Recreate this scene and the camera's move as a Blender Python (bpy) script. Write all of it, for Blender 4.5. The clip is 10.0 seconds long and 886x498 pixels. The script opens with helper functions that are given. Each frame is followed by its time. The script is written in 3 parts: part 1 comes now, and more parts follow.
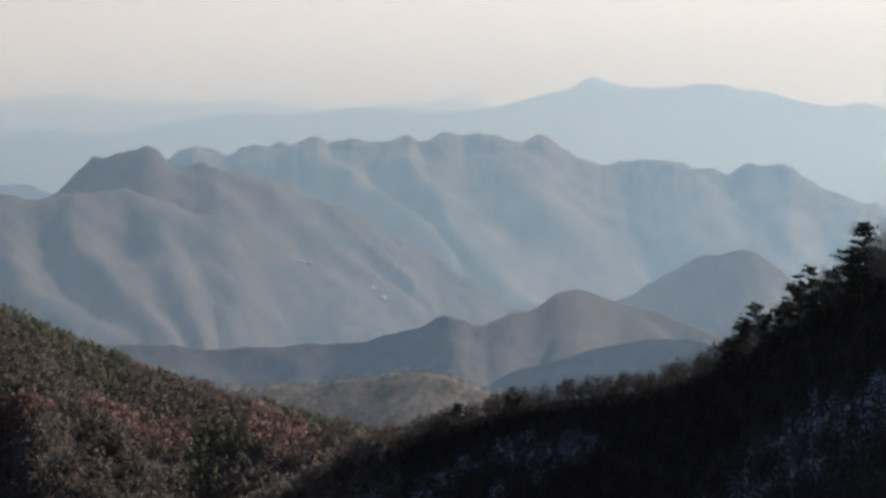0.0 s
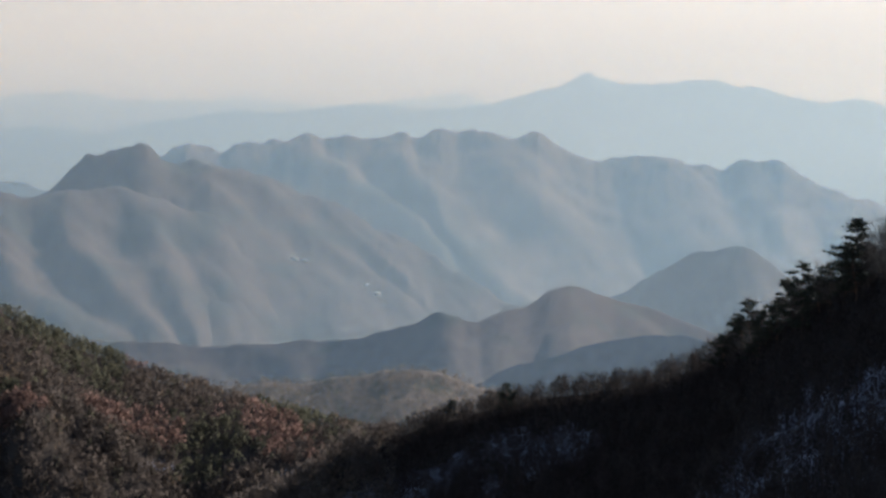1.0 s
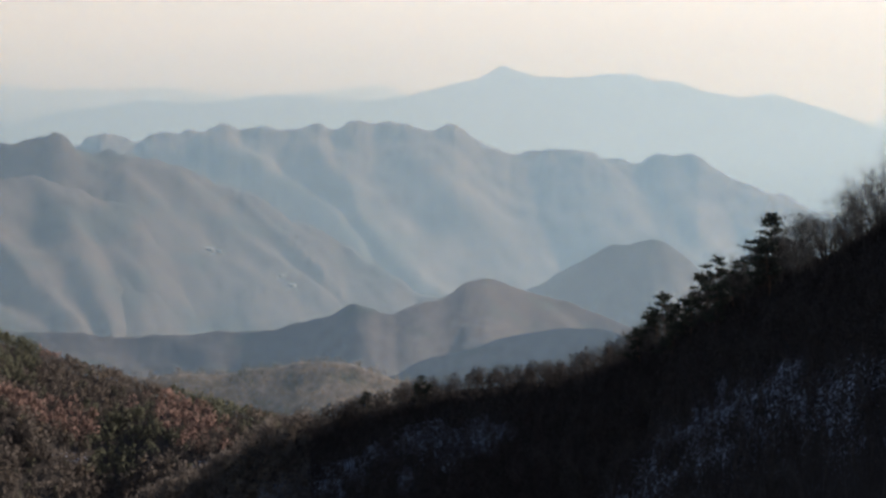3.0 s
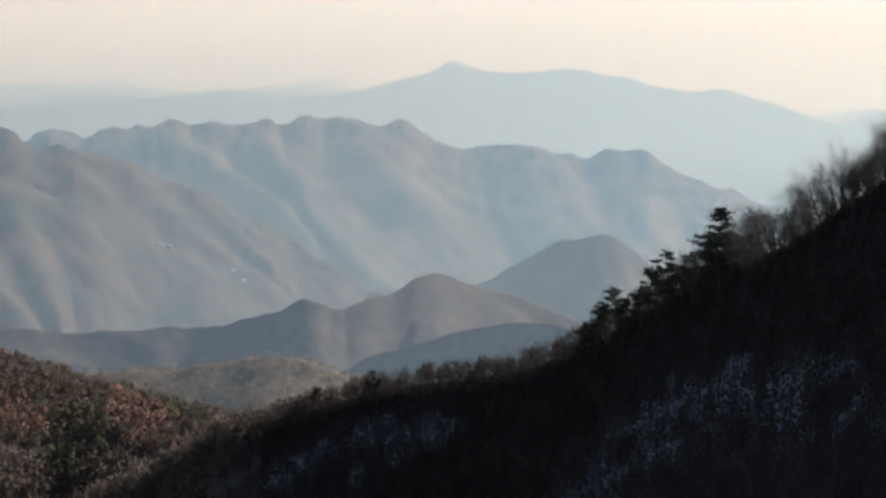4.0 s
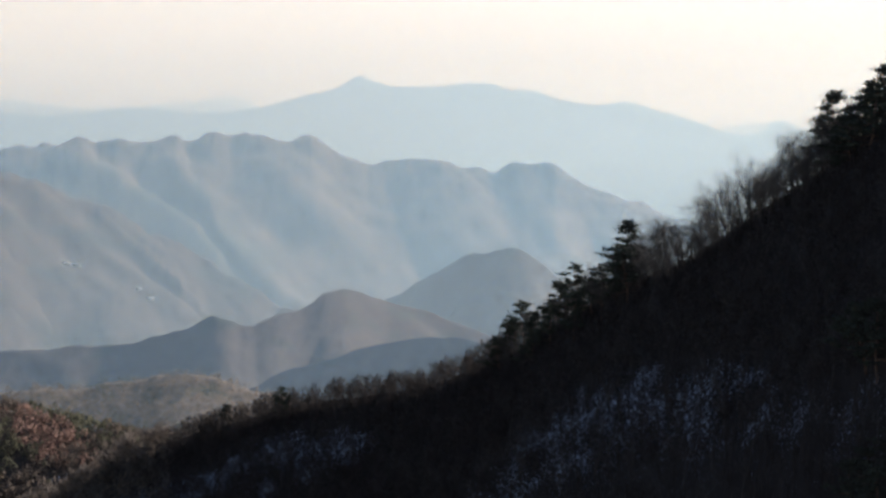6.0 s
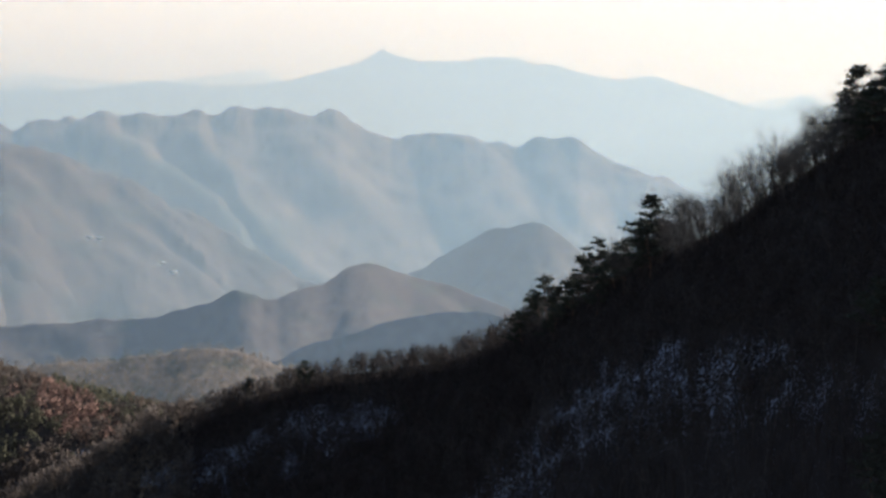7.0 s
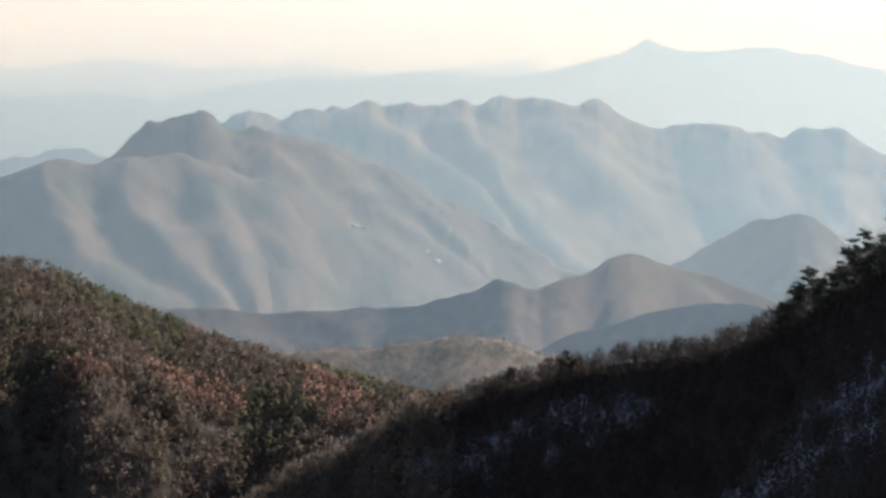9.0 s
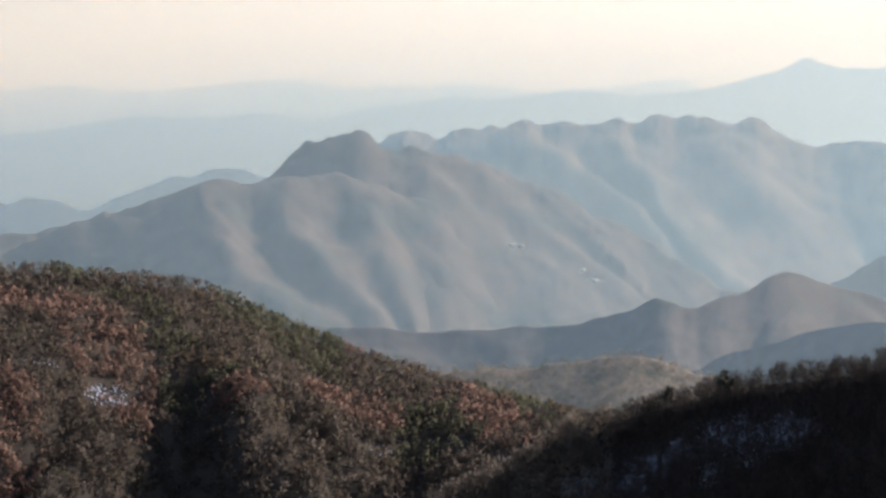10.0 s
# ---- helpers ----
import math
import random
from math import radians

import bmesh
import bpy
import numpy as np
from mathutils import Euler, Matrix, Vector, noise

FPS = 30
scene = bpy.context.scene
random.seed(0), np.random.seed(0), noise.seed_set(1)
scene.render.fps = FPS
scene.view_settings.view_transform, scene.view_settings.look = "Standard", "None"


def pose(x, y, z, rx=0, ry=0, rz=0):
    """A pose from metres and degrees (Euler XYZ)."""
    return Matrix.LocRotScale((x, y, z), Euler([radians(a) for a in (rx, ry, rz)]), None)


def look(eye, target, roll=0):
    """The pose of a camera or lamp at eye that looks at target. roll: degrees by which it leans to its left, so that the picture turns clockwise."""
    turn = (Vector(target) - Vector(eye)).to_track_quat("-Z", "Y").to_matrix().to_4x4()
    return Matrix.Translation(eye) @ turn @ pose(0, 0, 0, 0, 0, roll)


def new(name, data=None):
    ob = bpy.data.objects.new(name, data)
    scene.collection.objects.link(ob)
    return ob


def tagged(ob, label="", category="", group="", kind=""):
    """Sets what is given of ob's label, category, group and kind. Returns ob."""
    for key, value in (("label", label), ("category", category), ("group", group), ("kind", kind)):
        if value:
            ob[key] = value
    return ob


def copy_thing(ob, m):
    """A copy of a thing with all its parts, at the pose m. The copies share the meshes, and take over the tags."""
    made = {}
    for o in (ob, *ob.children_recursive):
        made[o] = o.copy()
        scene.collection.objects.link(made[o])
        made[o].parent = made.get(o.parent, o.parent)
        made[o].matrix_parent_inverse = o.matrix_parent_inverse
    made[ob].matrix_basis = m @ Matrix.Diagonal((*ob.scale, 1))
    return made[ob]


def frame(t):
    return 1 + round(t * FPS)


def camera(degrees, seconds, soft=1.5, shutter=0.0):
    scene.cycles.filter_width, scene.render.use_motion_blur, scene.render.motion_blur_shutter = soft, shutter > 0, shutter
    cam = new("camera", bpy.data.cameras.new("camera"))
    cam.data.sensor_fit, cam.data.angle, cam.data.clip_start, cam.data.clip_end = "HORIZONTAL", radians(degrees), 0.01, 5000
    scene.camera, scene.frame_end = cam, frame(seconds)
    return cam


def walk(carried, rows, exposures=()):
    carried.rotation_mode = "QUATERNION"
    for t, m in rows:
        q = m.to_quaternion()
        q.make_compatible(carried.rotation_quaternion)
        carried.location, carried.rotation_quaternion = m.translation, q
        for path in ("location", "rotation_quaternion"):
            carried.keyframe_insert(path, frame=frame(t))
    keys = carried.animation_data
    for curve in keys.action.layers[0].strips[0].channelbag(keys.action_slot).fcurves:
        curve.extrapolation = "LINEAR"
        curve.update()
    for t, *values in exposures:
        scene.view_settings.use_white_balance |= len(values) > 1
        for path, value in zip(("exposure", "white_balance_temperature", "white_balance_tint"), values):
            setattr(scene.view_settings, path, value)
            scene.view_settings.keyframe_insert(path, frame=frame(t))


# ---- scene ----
# A fixed viewpoint on a mountain shoulder: the camera only turns, handheld, on a long lens.
cam = camera(20.0, 10.0, soft=2.8)
EYE = 400.0
ROWS = [
    (0.0, 0.000, -3.745, -0.157),
    (0.5, -0.033, -3.737, -0.472),
    (1.0, -0.136, -3.822, -0.259),
    (1.5, -0.770, -3.907, 0.631),
    (1.7, -1.160, -3.929, 0.568),
    (2.0, -1.530, -3.852, 0.366),
    (2.5, -1.940, -3.878, 0.281),
    (2.7, -2.066, -3.891, 0.232),
    (3.8, -2.046, -4.362, 0.217),
    (4.0, -3.207, -4.109, 0.234),
    (4.2, -4.006, -3.879, 0.330),
    (4.5, -4.694, -3.538, 0.373),
    (5.0, -5.055, -3.378, 0.170),
    (5.5, -5.243, -3.599, -0.284),
    (5.7, -5.317, -3.651, -0.284),
    (6.8, -5.007, -4.251, -0.170),
    (7.0, -4.767, -4.357, -0.189),
    (7.2, -4.342, -4.502, -0.053),
    (7.5, -3.913, -4.640, 0.074),
    (8.0, -3.358, -4.893, 0.371),
    (8.2, -2.907, -4.901, 0.294),
    (8.5, -1.414, -4.826, 0.141),
    (8.8, 0.358, -4.690, -0.250),
    (9.0, 1.234, -4.561, -0.242),
    (9.2, 2.280, -4.374, -0.250),
    (9.5, 4.377, -4.123, -0.460),
    (9.7, 4.573, -4.146, -0.520),
    (10.0, 4.820, -4.101, -0.576),
]
EXPOSURES = [(0.0, 1.00, 6220, 10), (2.5, 1.06, 6350, 10), (4.0, 1.13, 6700, 10), (4.5, 1.16, 6560, 10), (5.5, 1.19, 6370, 10), (7.5, 1.38, 6430, 10), (8.2, 1.44, 6500, 10),
             (9.0, 1.54, 6820, 10), (9.5, 1.50, 6730, 10), (10.0, 1.42, 6640, 10)]
walk(cam, [(t, pose(0, 0, EYE, 0, 0, yaw) @ pose(0, 0, 0, 90 + pitch) @ pose(0, 0, 0, 0, 0, roll)) for t, yaw, pitch, roll in ROWS], EXPOSURES)

# ---- world and sun ----
SUN_BEARING, SUN_HEIGHT = 62.0, 33.0
world = bpy.data.worlds.new("world")
scene.world = world
world.use_nodes = True
wn = world.node_tree
sky = wn.nodes.new("ShaderNodeTexSky")
sky.sky_type, sky.sun_disc = "NISHITA", False
sky.sun_elevation, sky.sun_rotation = radians(SUN_HEIGHT), radians(SUN_BEARING)
sky.altitude, sky.air_density, sky.dust_density, sky.ozone_density = 300, 1.2, 1.5, 1.5
wn.nodes["Background"].inputs[1].default_value = 0.065
wn.links.new(sky.outputs[0], wn.nodes["Background"].inputs[0])
sun = new("sun", bpy.data.lights.new("sun", "SUN"))
sun.data.energy, sun.data.angle, sun.data.color = 3.6, radians(0.6), (1.0, 0.90, 0.78)
to_sun = Vector((math.sin(radians(SUN_BEARING)) * math.cos(radians(SUN_HEIGHT)), math.cos(radians(SUN_BEARING)) * math.cos(radians(SUN_HEIGHT)), math.sin(radians(SUN_HEIGHT))))
sun.matrix_world = look(to_sun * 900 + Vector((0, 0, EYE)), (0, 0, EYE))


# ---- materials ----
def material(name, rough=0.9):
    m = bpy.data.materials.new(name)
    m.use_nodes = True
    b = m.node_tree.nodes["Principled BSDF"]
    b.inputs["Roughness"].default_value = rough
    b.inputs["Specular IOR Level"].default_value = 0.15
    return m, m.node_tree, b


def noise_node(nt, scale, detail=4.0, coord="Object", stretch=None, rough=0.55):
    tc = nt.nodes.new("ShaderNodeTexCoord")
    n = nt.nodes.new("ShaderNodeTexNoise")
    n.inputs["Scale"].default_value, n.inputs["Detail"].default_value, n.inputs["Roughness"].default_value = scale, detail, rough
    if stretch:
        mp = nt.nodes.new("ShaderNodeMapping")
        mp.inputs["Scale"].default_value = stretch
        nt.links.new(tc.outputs[coord], mp.inputs[0])
        nt.links.new(mp.outputs[0], n.inputs["Vector"])
    else:
        nt.links.new(tc.outputs[coord], n.inputs["Vector"])
    return n.outputs[0]


def ramp(nt, fac, stops):
    r = nt.nodes.new("ShaderNodeValToRGB")
    while len(r.color_ramp.elements) < len(stops):
        r.color_ramp.elements.new(0.5)
    for e, (p, c) in zip(r.color_ramp.elements, stops):
        e.position, e.color = p, (*c, 1) if len(c) == 3 else (c[0], c[0], c[0], 1)
    nt.links.new(fac, r.inputs[0])
    return r.outputs[0]


def mix(nt, fac, a, b, mode="MIX"):
    m = nt.nodes.new("ShaderNodeMix")
    m.data_type, m.blend_type = "RGBA", mode
    for sock, v in ((m.inputs[0], fac), (m.inputs[6], a), (m.inputs[7], b)):
        if isinstance(v, bpy.types.NodeSocket):
            nt.links.new(v, sock)
        elif isinstance(v, tuple):
            sock.default_value = (*v, 1)
        else:
            sock.default_value = v
    return m.outputs[2]


def bump(nt, b, height, strength, distance):
    k = nt.nodes.new("ShaderNodeBump")
    k.inputs["Strength"].default_value, k.inputs["Distance"].default_value = strength, distance
    nt.links.new(height, k.inputs["Height"])
    nt.links.new(k.outputs[0], b.inputs["Normal"])


def wooded(name, dark, light, green, grain, relief, green_at=0.60):
    """Winter woods on a far slope: bare crowns, with evergreen patches."""
    m, nt, b = material(name, 0.95)
    fine = noise_node(nt, grain, 5, rough=0.7)
    patch = noise_node(nt, grain / 6, 5)
    base = mix(nt, ramp(nt, fine, [(0.30, (0.0,)), (0.72, (1.0,))]), dark, light)
    col = mix(nt, ramp(nt, patch, [(green_at - 0.05, (0.0,)), (green_at + 0.06, (0.85,))]), base, green)
    nt.links.new(col, b.inputs["Base Color"])
    bump(nt, b, fine, 0.35, relief)
    return m


M_FAR = wooded("far_forest", (0.05, 0.045, 0.045), (0.10, 0.085, 0.075), (0.04, 0.05, 0.04), 0.05, 8)
M_MTN = wooded("mountain_forest", (0.032, 0.026, 0.023), (0.070, 0.053, 0.045), (0.026, 0.029, 0.026), 0.05, 6, 0.57)
M_MID = wooded("patchy_forest", (0.050, 0.043, 0.040), (0.120, 0.096, 0.084), (0.036, 0.041, 0.037), 0.016, 3, 0.60)
M_LOW = wooded("ridge_forest", (0.038, 0.034, 0.033), (0.074, 0.061, 0.056), (0.035, 0.043, 0.035), 0.12, 5, 0.62)
M_HUMP = wooded("knoll_forest", (0.06, 0.05, 0.043), (0.17, 0.13, 0.105), (0.042, 0.045, 0.034), 0.16, 5, 0.64)


def litter_material(name, snow_at, snow_scale, dark, light, leafy):
    """Leaf litter on a forest floor, with old snow lying in patches."""
    m, nt, b = material(name, 0.95)
    fine = noise_node(nt, 1.3, 6, rough=0.7)
    broad = noise_node(nt, 0.03, 4)
    base = mix(nt, fine, dark, light)
    base = mix(nt, ramp(nt, broad, [(0.45, (0.0,)), (0.62, (0.7,))]), base, leafy)
    spots = noise_node(nt, snow_scale, 5, stretch=(1.3, 1.3, 0.7), rough=0.65)
    # where the snow lies is kept with the ground
    at, less, only = (nt.nodes.new(k) for k in ("ShaderNodeAttribute", "ShaderNodeMapRange", "ShaderNodeMath"))
    at.attribute_name, only.operation = "snow_cover", "SUBTRACT"
    less.inputs[3].default_value, less.inputs[4].default_value = 0.24, 0.0
    nt.links.new(at.outputs["Fac"], less.inputs[0])
    nt.links.new(spots, only.inputs[0])
    nt.links.new(less.outputs[0], only.inputs[1])
    cover = ramp(nt, only.outputs[0], [(snow_at, (0.0,)), (snow_at + 0.06, (1.0,))])
    # old littered snow; its dim blue look in shade is put into the colour
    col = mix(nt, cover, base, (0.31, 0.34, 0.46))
    nt.links.new(col, b.inputs["Base Color"])
    b.inputs["Specular IOR Level"].default_value = 0.0  # matt leaf litter
    bump(nt, b, fine, 0.7, 0.4)
    return m


# slope litter near black: shade under the trees is put into its colour
M_SLOPE = litter_material("shade_toned_snowy_litter", 0.525, 2.0, (0.010, 0.009, 0.010), (0.019, 0.017, 0.018), (0.021, 0.018, 0.018))
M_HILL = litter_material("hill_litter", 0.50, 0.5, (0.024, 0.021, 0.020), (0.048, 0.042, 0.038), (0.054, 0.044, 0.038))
M_GROUND = wooded("valley_ground", (0.06, 0.055, 0.045), (0.17, 0.15, 0.11), (0.05, 0.065, 0.045), 0.05, 3, 0.62)


def tree_material(name, a, c, grain, rough=0.9, sheer=0.0):
    """Bark, twigs or needles: two tones at two scales, and each tree a little different."""
    m, nt, b = material(name, rough)
    col = mix(nt, ramp(nt, noise_node(nt, grain, 4), [(0.35, (0.0,)), (0.68, (1.0,))]), a, c)
    info = nt.nodes.new("ShaderNodeObjectInfo")
    hue = nt.nodes.new("ShaderNodeHueSaturation")
    mr = nt.nodes.new("ShaderNodeMapRange")
    mr.inputs[3].default_value, mr.inputs[4].default_value = 0.75, 1.25
    nt.links.new(info.outputs["Random"], mr.inputs[0])
    nt.links.new(mr.outputs[0], hue.inputs["Value"])
    nt.links.new(col, hue.inputs["Color"])
    nt.links.new(hue.outputs[0], b.inputs["Base Color"])
    if sheer:  # open crowns that let light through
        thin, both = nt.nodes.new("ShaderNodeBsdfTranslucent"), nt.nodes.new("ShaderNodeMixShader")
        both.inputs[0].default_value = sheer
        nt.links.new(hue.outputs[0], thin.inputs["Color"])
        nt.links.new(b.outputs[0], both.inputs[1])
        nt.links.new(thin.outputs[0], both.inputs[2])
        nt.links.new(both.outputs[0], nt.nodes["Material Output"].inputs[0])
    return m


M_BARK = tree_material("bark", (0.022, 0.019, 0.018), (0.052, 0.045, 0.041), 1.5)
M_TWIG = tree_material("twigs", (0.034, 0.031, 0.032), (0.074, 0.068, 0.066), 0.6)
M_PINEBARK = tree_material("pine_bark", (0.05, 0.032, 0.024), (0.13, 0.07, 0.045), 1.2)
M_NEEDLE = tree_material("needles", (0.011, 0.015, 0.011), (0.028, 0.034, 0.022), 0.9)
M_OAKWOOD = tree_material("oak_woods", (0.066, 0.055, 0.050), (0.146, 0.123, 0.111), 0.11, sheer=0.68)
M_RUSTWOOD = tree_material("rust_leaves", (0.165, 0.105, 0.092), (0.262, 0.172, 0.150), 0.08, sheer=0.68)
M_TANWOOD = tree_material("tan_leaves", (0.105, 0.082, 0.062), (0.18, 0.138, 0.104), 0.08, sheer=0.55)
M_PINEWOOD = tree_material("pine_woods", (0.062, 0.064, 0.045), (0.134, 0.133, 0.096), 0.09, sheer=0.6)
# woods colour darkened: the near slope's shade is painted into it
M_SHADETONE_WOOD = tree_material("shade_toned_woods", (0.025, 0.022, 0.022), (0.050, 0.043, 0.042), 0.2, sheer=0.45)


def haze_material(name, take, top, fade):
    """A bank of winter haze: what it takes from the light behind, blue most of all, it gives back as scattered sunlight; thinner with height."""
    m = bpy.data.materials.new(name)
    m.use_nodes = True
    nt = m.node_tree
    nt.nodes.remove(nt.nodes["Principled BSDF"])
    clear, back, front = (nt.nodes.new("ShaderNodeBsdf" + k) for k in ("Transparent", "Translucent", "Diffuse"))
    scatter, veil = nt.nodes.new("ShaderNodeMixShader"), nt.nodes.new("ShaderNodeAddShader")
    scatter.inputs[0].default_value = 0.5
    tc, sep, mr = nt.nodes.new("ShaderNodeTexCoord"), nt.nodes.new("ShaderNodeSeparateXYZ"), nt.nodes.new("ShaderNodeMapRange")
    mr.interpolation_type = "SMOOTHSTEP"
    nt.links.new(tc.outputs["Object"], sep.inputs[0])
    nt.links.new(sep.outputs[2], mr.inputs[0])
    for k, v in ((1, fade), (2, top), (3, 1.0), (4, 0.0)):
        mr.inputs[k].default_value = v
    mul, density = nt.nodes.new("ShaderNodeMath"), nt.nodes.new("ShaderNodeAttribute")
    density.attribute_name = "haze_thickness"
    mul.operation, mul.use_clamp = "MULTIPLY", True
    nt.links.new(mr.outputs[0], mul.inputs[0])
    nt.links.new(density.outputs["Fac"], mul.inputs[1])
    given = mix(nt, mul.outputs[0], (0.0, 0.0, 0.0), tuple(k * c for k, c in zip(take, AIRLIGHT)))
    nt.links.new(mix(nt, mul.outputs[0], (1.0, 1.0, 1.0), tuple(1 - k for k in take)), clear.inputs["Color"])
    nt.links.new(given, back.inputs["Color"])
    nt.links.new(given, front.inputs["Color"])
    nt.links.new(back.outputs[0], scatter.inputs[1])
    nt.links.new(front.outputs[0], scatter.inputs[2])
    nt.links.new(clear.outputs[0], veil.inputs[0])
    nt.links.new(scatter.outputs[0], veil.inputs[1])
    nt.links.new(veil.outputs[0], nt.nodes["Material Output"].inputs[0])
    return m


# cream airlight, carried by the haze sheets as their own colour
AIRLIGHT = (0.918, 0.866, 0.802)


# ---- landforms ----
def lattice(ix, iy, seed):
    n = (ix * 374761393 + iy * 668265263 + seed * 974634777) & 0x7FFFFFFF
    n = ((n ^ (n >> 13)) * 1274126177) & 0x7FFFFFFF
    return ((n ^ (n >> 16)) & 0xFFFF) / 65535.0


def vnoise(x, y, seed):
    ix, iy = np.floor(x).astype(np.int64), np.floor(y).astype(np.int64)
    fx, fy = x - ix, y - iy
    fx, fy = fx * fx * (3 - 2 * fx), fy * fy * (3 - 2 * fy)
    a, b, c, d = (lattice(ix + i, iy + j, seed) for i, j in ((0, 0), (1, 0), (0, 1), (1, 1)))
    return a + (b - a) * fx + (c - a) * fy + (a - b - c + d) * fx * fy


def fbm(x, y, seed, octaves=4):
    """Fractal noise, about -1 to 1."""
    s, amp, tot = 0.0, 1.0, 0.0
    for k in range(octaves):
        s, tot = s + amp * (2 * vnoise(x * 2 ** k, y * 2 ** k, seed + 17 * k) - 1), tot + amp
        amp *= 0.5
    return s / tot * 1.5


def crest_line(table, soften):
    """A smooth curve through (bearing, value) pairs."""
    b, v = np.array(table).T
    g = np.arange(b[0], b[-1], 0.02)
    y = np.interp(g, b, v)
    k = np.exp(-0.5 * (np.arange(-160, 161) * 0.02 / soften) ** 2)
    y = np.convolve(np.pad(y, 160, mode="edge"), k / k.sum(), "valid")
    return lambda q: np.interp(q, g, y)


def spur_wave(q):
    """Ridge and gully: a softened triangle wave, 0 on the ridges and 1 in the gullies."""
    t = np.abs(2 * (q - np.floor(q)) - 1)
    return np.sqrt(t * t + 0.10)


class Landform:
    """A ridge seen from the viewpoint: its skyline as (bearing, elevation) in degrees, its distance by bearing, and slopes with spurs on both sides."""

    def __init__(self, skyline, distance, front, back, spur, wavelength, slant, seed, soften=0.06, crag=0.0, power=1.0, keep=3.5, wide=0.8, extra=None, ribs=(), sharp=3.0):
        self.sky, self.dist = crest_line(skyline, soften), crest_line(distance, 0.8)
        self.broad, self.keep, self.extra = crest_line(skyline, wide), keep, extra
        self.lo, self.hi = skyline[0][0], skyline[-1][0]
        self.front, self.back, self.spur, self.wave, self.slant, self.seed, self.crag, self.power = front, back, spur, wavelength, slant, seed, crag, power
        self.sharp, self.ribs, ends = sharp, [], []
        for gully, depth, line in ribs:  # side ridges: sight lines along each crest become (depth below the main crest, bearing)
            ends.append([self.depth_at(q, e) for q, e in line])
            for k in range(1, len(line)):
                ends[-1][k] = max(ends[-1][k], ends[-1][k - 1] + 2.0)
            self.ribs.append((gully, depth, np.array(ends[-1]), np.array([q for q, e in line])))

    def depth_at(self, q, elevation):
        """How far before the main crest a sight line meets the smooth slope."""
        d = np.linspace(0, self.front[0] * 1.3, 700)
        b = d * 0 + q
        r = self.dist(b) - d
        rise = np.degrees(np.arctan2(self.smooth(b, d)[0] - EYE, r))
        return float(d[np.argmin(np.abs(np.minimum.accumulate(rise) - elevation))])

    def smooth(self, b, d):
        """The slope without its folds, and how far down it a place lies."""
        rc = self.dist(b)
        (wf, df), (wb, db) = self.front, self.back
        uu = np.clip(np.where(d > 0, d / wf, -d / wb), 0, None)
        broad = self.broad(b)
        zc = EYE + rc * np.tan(np.radians(broad + (self.sky(b) - broad) * np.exp(-(uu * self.keep) ** 2)))
        return zc - np.where(d > 0, df, db) * uu ** self.power, uu

    def ribbed(self, b, d, rc):
        """Folds between the side ridges: 0 on each rounded crest, down to minus its depth in the gully beside it."""
        s = np.radians(b) * rc
        q = b + np.degrees(self.wave * 0.15 * fbm(s / self.wave, d / self.wave, self.seed + 3, 3) / rc)
        lines = [np.interp(d, ds, bs) for _, _, ds, bs in self.ribs]
        lines = [lines[0] - 2.0] + lines + [lines[-1] + 2.0]
        out = np.zeros_like(q) - 0.6
        for k in range(len(lines) - 1):
            gully, depth = self.ribs[max(k - 1, 0)][:2]
            span = np.maximum(lines[k + 1] - lines[k], 0.05)
            u = (q - lines[k]) / span
            tri = np.where(u < gully, u / gully, (1 - u) / (1 - gully))
            tri = 0.5 - 0.5 * np.cos(np.pi * np.clip(tri, 0, 1))
            uneven = 0.45 + 0.9 * vnoise(d / self.wave * 1.4 + 7 * k, q * 0 + k, self.seed + 8)
            out = np.where((u >= 0) & (u < 1), -tri * depth * uneven * np.minimum(1, span / 0.8), out)
        return out

    def height(self, b, r):
        rc = self.dist(b)
        d = rc - r
        z, uu = self.smooth(b, d)
        z = z + self.crag * fbm(np.radians(b) * rc / 40, d / 40, self.seed + 5, 4) * (0.2 + 0.8 * np.exp(-uu * 8))
        s = np.radians(b) * rc
        warp = fbm(s / self.wave * 0.45, d / self.wave * 0.45, self.seed, 3)
        q = s / self.wave + self.slant * d / self.wave + 0.9 * warp
        q2 = 2.3 * q + 0.5 * self.slant * d / self.wave + 0.6 * fbm(s / self.wave, d / self.wave, self.seed + 2, 2)
        if self.ribs:
            fold = self.ribbed(b, d, rc) - 0.30 * spur_wave(q2) * vnoise(s / self.wave, d / self.wave, self.seed + 6)
        else:
            fold = -spur_wave(q) * (0.30 + 0.85 * vnoise(q * 0.8, d / self.wave * 0.4, self.seed + 4)) - 0.22 * spur_wave(q2)
        grow = np.clip(uu * self.sharp, 0, 1) * np.clip(1.5 - uu, 0.1, 1)
        rough = fbm(s / self.wave * 2.2, d / self.wave * 2.2, self.seed + 9, 4) * self.spur * (0.42 if self.ribs else 0.10)
        z = z + (self.spur * fold + rough) * grow
        return z + self.extra(b, d) if self.extra else z

    def build(self, name, mat, nb, label, category, kind="structure", reach=1.25):
        b = np.linspace(self.lo, self.hi, nb)
        v = np.concatenate([np.linspace(reach, 0, 58) ** 1.25 / reach ** 0.25, -np.linspace(0, 1.1, 20)[1:] ** 1.2])
        B, V = np.meshgrid(b, v, indexing="ij")
        R = self.dist(B) - np.where(V > 0, V * self.front[0], V * self.back[0])
        Z = self.height(B, R)
        co = np.stack([R * np.sin(np.radians(B)), R * np.cos(np.radians(B)), Z], -1).reshape(-1, 3)
